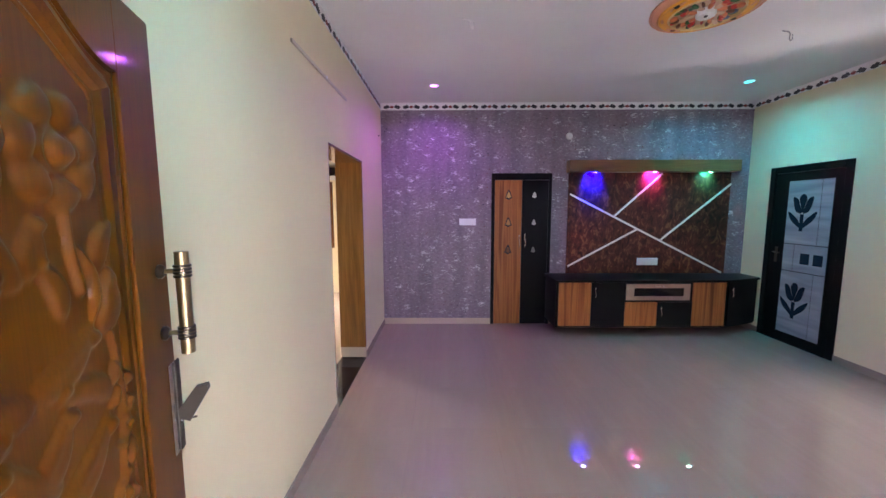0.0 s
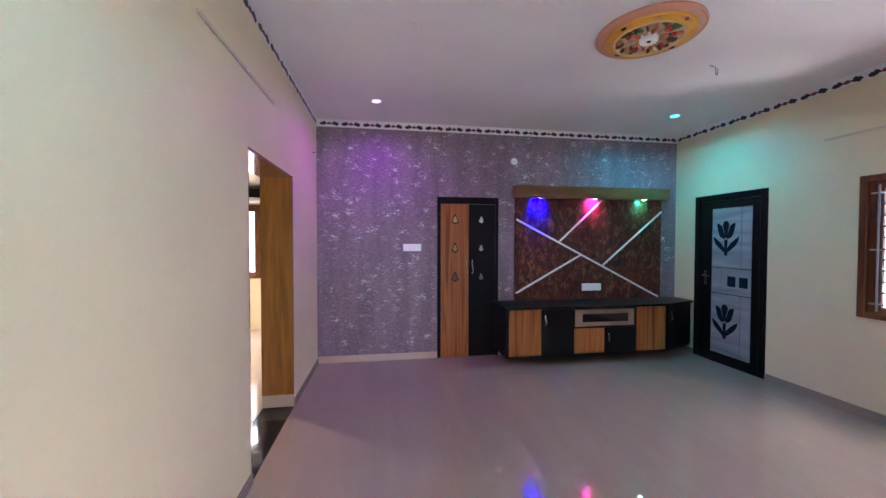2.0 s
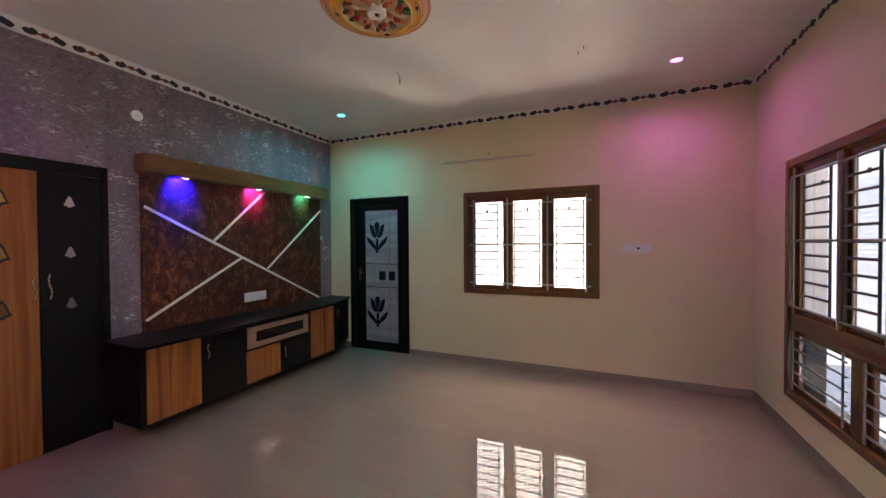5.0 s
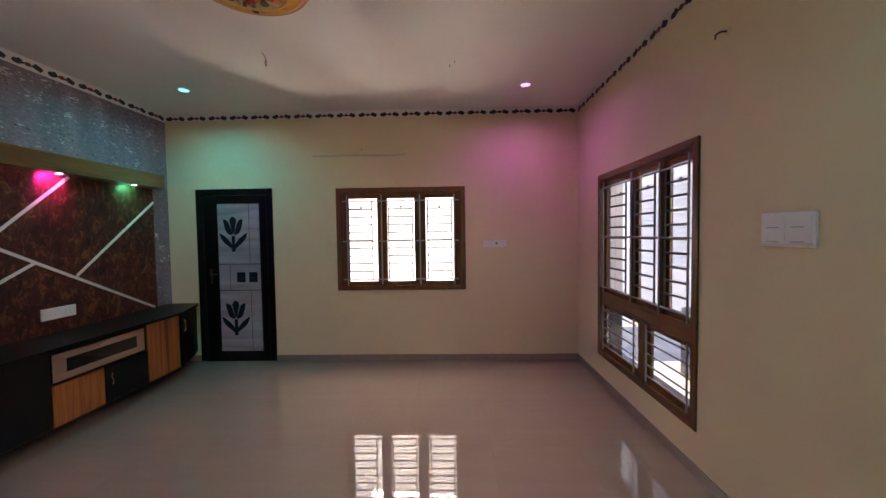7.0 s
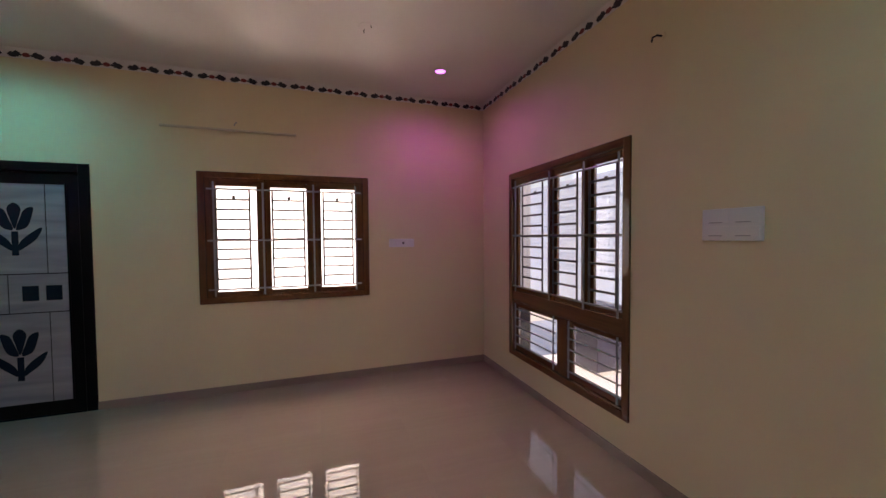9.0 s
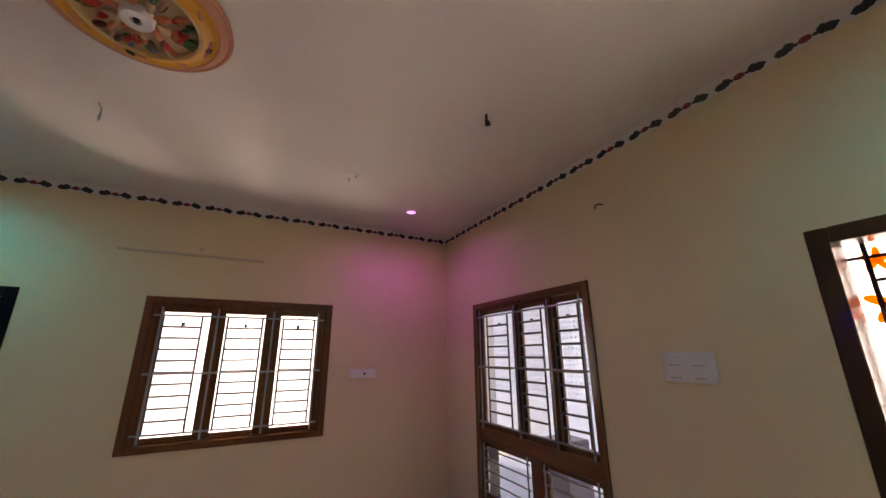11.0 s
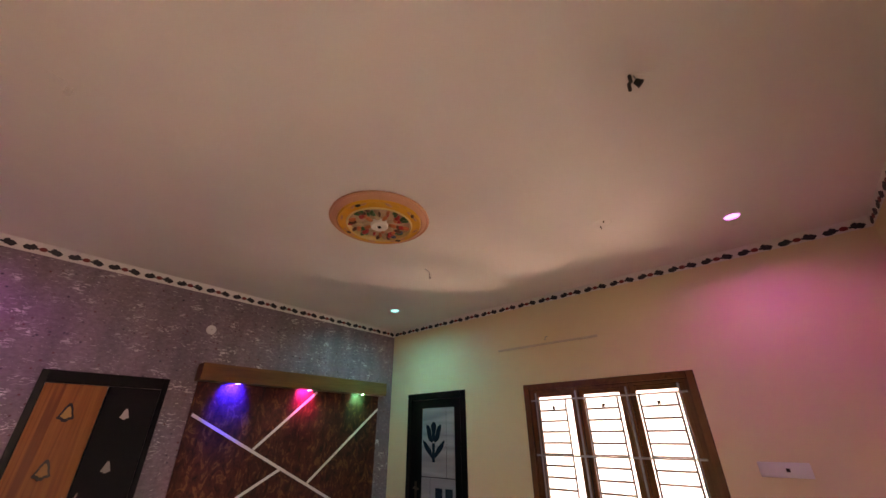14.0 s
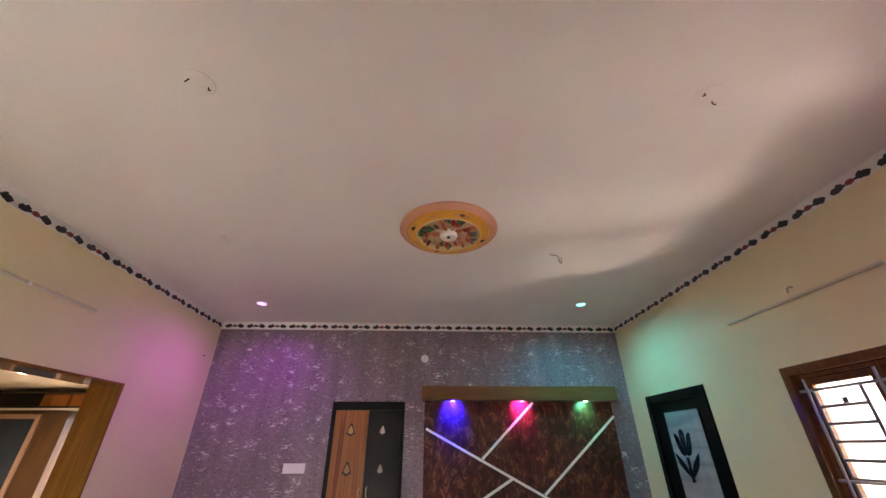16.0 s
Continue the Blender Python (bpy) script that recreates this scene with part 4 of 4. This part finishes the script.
# ---- tulip door ----
def tulip_door():
    PX = lambda u, v, w=0.0: (XR - 0.006 - w, u, v)
    y0, y1, _, zt = D2
    d = thing("door_2", (XR, 4.3, 0), "closed black-framed bathroom door with tulip frosted panel", "door", kind="structure")
    f = 0.075
    part("door_frame", box(XR - 0.012, XR + 0.12, y0, y0 + f, 0, zt, 0.004), M_BLACK, d)
    part("door_frame", box(XR - 0.012, XR + 0.12, y1 - f, y1, 0, zt, 0.004), M_BLACK, d)
    part("door_frame", box(XR - 0.012, XR + 0.12, y0 + f, y1 - f, zt - f, zt, 0.004), M_BLACK, d)
    leaf = part("leaf", box(XR + 0.004, XR + 0.04, y0 + f + 0.003, y1 - f - 0.003, 0.008, zt - f - 0.003, 0.003), M_BLACK, d)
    # sill and unseen rear board added to stop outside light leaking past the leaf
    part("sill", box(XR - 0.01, XR + 0.14, y0 + f, y1 - f, -0.01, 0.007, 0.002), M_GRANITE, d)
    part("light_stop", box(XR + 0.13, XR + 0.15, y0 + 0.002, y1 - 0.002, 0.008, zt - 0.002), M_BLACK, d)
    g0, g1, h0, h1 = 4.0, 4.50, 0.12, 1.875
    fa = lambda y0, y1, z0, z1, p0, p1: box(XR + 0.004 - p1, XR + 0.004 - p0, y0, y1, z0, z1)
    gl = []
    cells = [(4.13, g1, 1.165, h1), (g0, 4.122, 1.165, h1), (4.375, g1, 0.853, 1.157), (g0, 4.367, 0.853, 1.157), (4.13, g1, h0, 0.845), (g0, 4.122, h0, 0.845)]
    for c in cells:
        gl.append(part("glass_panel", fa(*c, 0.0005, 0.006), M_FROST, leaf, "grey white frosted panel"))
    for a in ((g0 - 0.012, g0, h0, h1), (g1, g1 + 0.012, h0, h1), (g0, g1, h1, h1 + 0.012), (g0, g1, h0 - 0.012, h0)):
        part("bead", fa(*a, 0.0005, 0.008), M_BLACK, leaf)
    for ya in (4.186, 4.04):
        part("dark_square", fa(ya, ya + 0.10, 0.945, 1.065, 0.0065, 0.010), M_TULIP, gl[3])

    P = lambda u, v, w: (XR + 0.004 - 0.0065 - w, u, v)

    def arc(pts, n=5):
        """Smooth closed outline through a few points."""
        out = []
        m = len(pts)
        for i in range(m):
            p0, p1, p2, p3 = (Vector(pts[(i + k) % m]) for k in (-1, 0, 1, 2))
            for k in range(n):
                t = k / n
                v = 0.5 * ((2 * p1) + (p2 - p0) * t + (2 * p0 - 5 * p1 + 4 * p2 - p3) * t * t + (3 * p1 - p0 - 3 * p2 + p3) * t ** 3)
                out.append((v.x, v.y))
        return out

    def tulip(cy, cz, s, owner):
        at = lambda pts: [(cy + s * a, cz + s * b) for a, b in pts]
        for sg in (1, -1):
            part("petal", prism(arc(at([(sg * 0.010, 0.012), (sg * 0.07, 0.03), (sg * 0.10, 0.10), (sg * 0.115, 0.19), (sg * 0.062, 0.17), (sg * 0.034, 0.10)])), P, 0.004), M_TULIP, owner)
            part("tulip_leaf", prism(arc(at([(sg * 0.02, -0.15), (sg * 0.06, -0.125), (sg * 0.13, -0.06), (sg * 0.165, 0.03), (sg * 0.09, -0.02), (sg * 0.03, -0.085)])), P, 0.004), M_TULIP, owner)
        part("petal", prism(arc(at([(0, 0.02), (0.022, 0.09), (0.04, 0.18), (0, 0.225), (-0.04, 0.18), (-0.022, 0.09)])), P, 0.0045), M_TULIP, owner)
        part("stem", prism(at([(0.02, 0.0), (0.02, -0.19), (-0.02, -0.19), (-0.02, 0.0)]), P, 0.0035), M_TULIP, owner)

    tulip(4.315, 1.50, 1.0, gl[0])
    tulip(4.315, 0.50, 1.0, gl[4])
    k = part("lock_plate", box(XR - 0.004, XR + 0.0035, 4.575, 4.61, 0.93, 1.11, 0.002), M_BRONZE, leaf, "dull brass lock plate")
    part("lever", tube([(XR - 0.004, 4.592, 1.05), (XR - 0.04, 4.592, 1.05), (XR - 0.045, 4.56, 1.05), (XR - 0.045, 4.50, 1.045)], 0.008, 8), M_BRONZE, k, smooth=True)


tulip_door()

# ---- ceiling medallion ----
def medallion():
    c = (1.868, 2.855, H)
    m = thing("ceiling_medallion", c, "painted plaster ceiling rose with fruit and flowers", "ceiling rose")
    M_OUT = plaster("salmon_plaster", (0.62, 0.29, 0.18), 0.45)
    M_YEL = plaster("ochre_plaster", (0.74, 0.34, 0.025), 0.35)
    M_CR = plaster("cream_plaster", (0.58, 0.40, 0.26), 0.4)
    M_GRN = material("green_leaf_paint", (0.03, 0.12, 0.03), 0.35)
    M_FR = material("red_fruit_paint", (0.5, 0.04, 0.03), 0.3)
    M_PEA = material("peach_fruit_paint", (0.62, 0.20, 0.09), 0.35)
    M_BLU = material("blue_grey_leaf_paint", (0.07, 0.10, 0.17), 0.35)
    part("outer_ring", lathe([(0.338, 0.0), (0.342, -0.0148), (0.332, -0.0237), (0.322, -0.0178), (0.308, -0.0296), (0.292, -0.0356), (0.286, -0.0296), (0.285, 0.0)], c), M_OUT, m, smooth=True)
    part("yellow_band", lathe([(0.286, 0.0), (0.286, -0.0326), (0.278, -0.0445), (0.262, -0.0400), (0.24, -0.0459), (0.226, -0.0504), (0.222, 0.0)], c), M_YEL, m, smooth=True)
    part("inner_ring", lathe([(0.224, 0.0), (0.224, -0.0504), (0.218, -0.0593), (0.211, -0.0504), (0.209, 0.0)], c), plaster("pale_gold_plaster", (0.72, 0.52, 0.24), 0.35), m, smooth=True)
    part("bowl", lathe([(0.211, -0.0030), (0.209, -0.0267), (0.08, -0.0385), (0.05, -0.0059)], c), M_CR, m, smooth=True)
    hub = part("hub", lathe([(0.060, -0.0296), (0.060, -0.0593), (0.054, -0.0682), (0.022, -0.0682), (0.012, -0.0534)], c), M_WHITE, m, "white centre disc", True)
    part("hook_hole", lathe([(0.012, -0.0593), (0.011, -0.0697)], c, seg=16), M_DARK, hub)

    def lump(r, a, ru, rv, mat, name, h=0.016):
        bm = bmesh.new()
        x, y = c[0] + r * math.cos(a), c[1] + r * math.sin(a)
        mt = Matrix.Translation((x, y, H - 0.043)) @ Matrix.Rotation(a + rr.uniform(-0.6, 0.6), 4, "Z") @ Matrix.Diagonal((ru, rv, h, 1))
        bmesh.ops.create_uvsphere(bm, u_segments=10, v_segments=6, radius=1, matrix=mt)
        part(name, bm, mat, m, smooth=True)

    rr = random.Random(11)
    M_BRN = material("brown_leaf_paint", (0.16, 0.06, 0.03), 0.35)
    for k in range(10):
        lump(0.092, k * math.tau / 10, 0.034, 0.016, M_PEA if k % 2 else M_CR, "petal", 0.014)
    for k in range(4):
        a0 = k * math.tau / 4 + 0.2
        for j in range(7):
            lump(rr.uniform(0.14, 0.198), a0 + rr.uniform(-0.36, 0.36), 0.030, 0.014, (M_GRN, M_BLU if k == 0 else M_GRN, M_BRN)[j % 3], "leaf", 0.013)
        for j in range(3):
            lump(rr.uniform(0.115, 0.16), a0 + rr.uniform(-0.3, 0.3), 0.021, 0.018, (M_FR, M_PEA, M_FR)[j], "fruit", 0.022)
        for j in range(4):
            lump(rr.uniform(0.13, 0.195), a0 + 0.785 + rr.uniform(-0.3, 0.3), 0.028, 0.011, (M_PEA, M_FR, M_BRN, M_CR)[j], "leaf", 0.016)
        lump(0.255, a0 + 0.1, 0.013, 0.021, M_BRN if k % 2 else M_DARK, "bud", 0.010)
        for j in (-1, 1):
            lump(0.256, a0 + 0.1 + j * 0.16, 0.008, 0.024, M_OUT, "bud", 0.007)
        lump(0.256, a0 + 0.1 + math.pi / 4, 0.009, 0.03, M_OUT, "bud", 0.007)


medallion()

# ---- ceiling and wall fittings ----
for (x, y), c, w in DOWNLIGHTS:
    d = thing("downlight", (x, y, H), "small round recessed ceiling light glowing in colour", "downlight", "recessed ceiling lights")
    part("rim", lathe([(0.052, 0.0), (0.054, -0.006), (0.046, -0.008), (0.044, 0.0)], (x, y, H), "z", 32), M_PLASTIC, d, smooth=True)
    part("lens", lathe([(0.044, 0.0), (0.042, -0.005)], (x, y, H), "z", 32), glowing("downlight_glow", (0.02, 0.52, 0.64) if c is TEAL else (0.52, 0.16, 0.9), 3.2), d, "glowing lens")
d = thing("downlight", (-3.0, 5.33, SH), "small round recessed white light in the side room", "downlight")
part("rim", lathe([(0.052, 0.0), (0.054, -0.006), (0.046, -0.008), (0.044, 0.0)], (-3.0, 5.33, SH), "z", 32), M_PLASTIC, d, smooth=True)
part("lens", lathe([(0.044, 0.0), (0.042, -0.005)], (-3.0, 5.33, SH), "z", 32), glowing("white_glow", (1, 0.98, 0.92), 14), d, "glowing lens")


def plate(name, P, u0, u1, z0, z1, label, rockers=0, socket=False):
    c = thing(name, P((u0 + u1) / 2, z0, 0), label, "switchboard")
    bx = lambda a, b, za, zb, d0, d1, bv: box(*[v for p, q in zip(P(a, za, d0), P(b, zb, d1)) for v in (min(p, q), max(p, q))], bv)
    part("plate", bx(u0, u1, z0, z1, 0.0, 0.011, 0.003), M_PLASTIC, c)
    part("insert", bx(u0 + 0.012, u1 - 0.012, z0 + 0.012, z1 - 0.012, 0.0105, 0.0135, 0.001), M_PLASTIC, c)
    n = rockers
    for k in range(n):
        a = u0 + 0.02 + k * (u1 - u0 - 0.04) / max(n, 1)
        w = (u1 - u0 - 0.04) / max(n, 1)
        part("rocker", bx(a + 0.003, a + w - 0.003, z0 + 0.025, z1 - 0.025, 0.0135, 0.0165, 0.0012), M_PLASTIC, c)
    return c, bx


PBK = lambda u, z, d: (u, YB - d, z)
PRT = lambda u, z, d: (XR - d, u, z)
PFR = lambda u, z, d: (u, YF + d, z)
plate("switchboard", PBK, 0.276, 0.499, 1.35, 1.44, "white plastic switch plate on the wallpaper", 5)
plate("switchboard", lambda u, z, d: (u, YB - 0.022 - d, z), 2.652, 2.929, 0.815, 0.912, "white plastic socket plate on the burl panel", 6)
c, bx = plate("switchboard", PFR, 1.288, 1.55, 1.403, 1.553, "large white switchboard beside the entrance")
for k in range(2):
    for j in range(2):
        a, z = 1.303 + 0.12 * k, 1.42 + 0.062 * j
        part("rocker", bx(a, a + 0.11, z, z + 0.05, 0.0135, 0.0165, 0.0012), M_PLASTIC, c)
        part("switch_gap", bx(a + 0.03, a + 0.09, z + 0.004, z + 0.008, 0.0166, 0.0174, 0), M_GREYPL, c)
c, bx = plate("switchboard", PRT, 1.092, 1.362, 1.325, 1.414, "white socket plate on the cream wall", 4)
part("socket_holes", bx(1.20, 1.222, 1.357, 1.38, 0.0135, 0.018, 0.002), M_DARK, c)

d = thing("junction_cover", (1.704, YB, 2.505), "small round white cover on the wallpaper", "junction cover")
part("cover", lathe([(0.044, 0.0), (0.044, -0.006), (0.038, -0.012)], (1.704, YB, 2.505), "y", 32), M_PLASTIC, d, smooth=True)
part("screw", lathe([(0.005, -0.012), (0.005, -0.014)], (1.704, YB, 2.505), "y", 10), M_GREYPL, d)

t = thing("lamp_batten", (XR, 2.8, 2.39), "thin ivory batten strip on the cream wall", "batten")
part("batten", box(XR - 0.02, XR, 2.245, 3.34, 2.404, 2.424, 0.004), M_CONDUIT, t)
part("wire", tube([(XR, 2.75, 2.482), (XR - 0.02, 2.75, 2.485), (XR - 0.035, 2.755, 2.475), (XR - 0.03, 2.765, 2.45)], 0.005, 6), M_GREYPL, t, smooth=True)
t = thing("lamp_batten", (XL, 2.9, 2.5), "thin ivory batten strip on the cream wall", "batten")
part("batten", box(XL, XL + 0.014, 2.29, 3.39, 2.468, 2.492, 0.004), M_CONDUIT, t)
part("wire", lathe([(0.012, 0.0), (0.01, 0.006)], (XL + 0.014, 2.86, 2.48), "x", 12), M_PLASTIC, t)

for x, y in ((0.755, 1.72), (2.945, 1.705)):
    d = thing("ceiling_cover", (x, y, H), "round white ceiling junction cover with wire ends", "junction cover", "ceiling junction covers")
    part("cover", lathe([(0.064, 0.0), (0.062, -0.002), (0.05, -0.004)], (x, y, H), "z", 32), M_CEIL, d, smooth=True)
    for s in (-1, 1):
        part("wire", tube([(x + s * 0.03, y + s * 0.02, H - 0.003), (x + s * 0.033, y + s * 0.022, H - 0.018), (x + s * 0.043, y + s * 0.02, H - 0.022)], 0.0032, 6), M_DARK if s > 0 else M_BRONZE, d, smooth=True)


def wire_hook(x, y, mat, s=1.0, label="thin wire loop hanging from the ceiling"):
    d = thing("ceiling_wire", (x, y, H), label, "wire")
    part("wire", tube([(x - 0.07 * s, y, H - 0.001), (x - 0.06 * s, y, H - 0.008 * s), (x - 0.01 * s, y, H - 0.014 * s), (x + 0.005 * s, y + 0.004, H - 0.03 * s), (x + 0.008 * s, y + 0.01, H - 0.07 * s), (x + 0.022 * s, y + 0.012, H - 0.085 * s), (x + 0.036 * s, y + 0.012, H - 0.07 * s), (x + 0.034 * s, y + 0.01, H - 0.03 * s)], 0.0045, 6), mat, d, smooth=True)


wire_hook(2.756, 3.20, M_GREYPL, 0.85)
wire_hook(0.272, 2.99, M_CEIL, 0.8)
fx, fy = 1.80, 1.19
d = thing("fan_hook", (fx, fy, H), "dark steel fan hook with taped wire ends", "hook")
part("hook", tube([(fx, fy, H), (fx - 0.002, fy + 0.002, H - 0.04), (fx - 0.01, fy + 0.01, H - 0.052), (fx - 0.013, fy + 0.013, H - 0.09)], 0.0075, 8), M_DARK, d, smooth=True)
part("wire", tube([(fx + 0.012, fy - 0.012, H), (fx + 0.016, fy - 0.018, H - 0.02), (fx + 0.02, fy - 0.022, H - 0.035)], 0.003, 6), M_GREYPL, d, smooth=True)
part("tape", rod((fx + 0.012, fy - 0.012, H - 0.03), (fx + 0.026, fy - 0.03, H - 0.05), 0.011, 12, None, 0.018), M_DARK, d, smooth=True)
part("wire", tube([(fx - 0.004, fy, H - 0.001), (fx + 0.02, fy - 0.05, H - 0.004), (fx + 0.05, fy - 0.10, H - 0.002)], 0.003, 6), M_CEIL, d, smooth=True)
d = thing("wall_wire", (1.79, YF, 2.516), "short dark wire stub on the cream wall", "wire")
part("rose", lathe([(0.02, 0.0), (0.018, 0.005)], (1.79, YF, 2.516), "y", 16), M_WALL, d)
part("wire", tube([(1.79, YF + 0.004, 2.516), (1.80, YF + 0.03, 2.52), (1.815, YF + 0.045, 2.512), (1.82, YF + 0.045, 2.49)], 0.005, 6), M_DARK, d, smooth=True)

d = thing("wall_nail", (XL, 4.888, 2.478), "tiny dark nail in the cream wall", "nail")
part("nail", rod((XL, 4.888, 2.478), (XL + 0.018, 4.888, 2.481), 0.006, 8), M_DARK, d)

# ---- side room wardrobe ----
w = thing("wardrobe", (-4.5, SY1, 0), "tall dark wardrobe with framed mirror door and loft", "wardrobe")
part("body", box(-5.25, -3.29, SY1 - 0.5, SY1 - 0.01, 0, 2.05, 0.003), M_DARKFRAME, w)
dr = part("mirror_door", box(-4.40, -3.64, SY1 - 0.525, SY1 - 0.501, 0.1, 2.0, 0.003), M_DRAWER, w, "pale rose framed mirror door")
part("mirror", box(-4.34, -3.70, SY1 - 0.530, SY1 - 0.5255, 0.17, 1.94), M_TULIP, dr)
l = thing("loft_cupboard", (-4.4, SY1, 2.1), "dark loft cupboard with one wood-grain shutter", "cupboard")
part("ledge", box(-5.25, -3.11, SY1 - 0.53, SY1 - 0.01, 2.055, 2.078, 0.002), M_WHITE, l, "white ledge strip")
part("body", box(-5.25, -3.13, SY1 - 0.5, SY1 - 0.01, 2.082, 2.275, 0.003), M_BLACK, l)
part("shutter", box(-3.735, -3.17, SY1 - 0.52, SY1 - 0.501, 2.105, 2.26, 0.002), M_ZEBRA, l)
part("shutter", box(-4.4, -3.745, SY1 - 0.52, SY1 - 0.501, 2.105, 2.26, 0.002), M_BLACK, l)

# ---- floor tiles, last ----
def tiles():
    n = 0.6
    me = {}
    y = YF
    ys, xs = [], []
    while y < YB - 0.01:
        ys.append((y, min(y + n, YB)))
        y += n
    x = XL
    while x < XR - 0.01:
        xs.append((x, min(x + n, XR)))
        x += n
    for a in xs:
        for b in ys:
            key = (round(a[1] - a[0], 3), round(b[1] - b[0], 3))
            if key not in me:
                bm = box(0.0002, key[0] - 0.0002, 0.0002, key[1] - 0.0002, -0.0118, 0)
                mesh = bpy.data.meshes.new("tile")
                bm.to_mesh(mesh)
                bm.free()
                mesh.materials.append(M_FLOOR)
                me[key] = mesh
            ob = new("tile", me[key])
            ob.parent = FLOOR
            ob.location = (a[0], b[0], 0)
    bm = box(MD[0], MD[1], YF - T, YF, -0.0118, 0)
    part("tile", bm, M_FLOOR, FLOOR)


tiles()
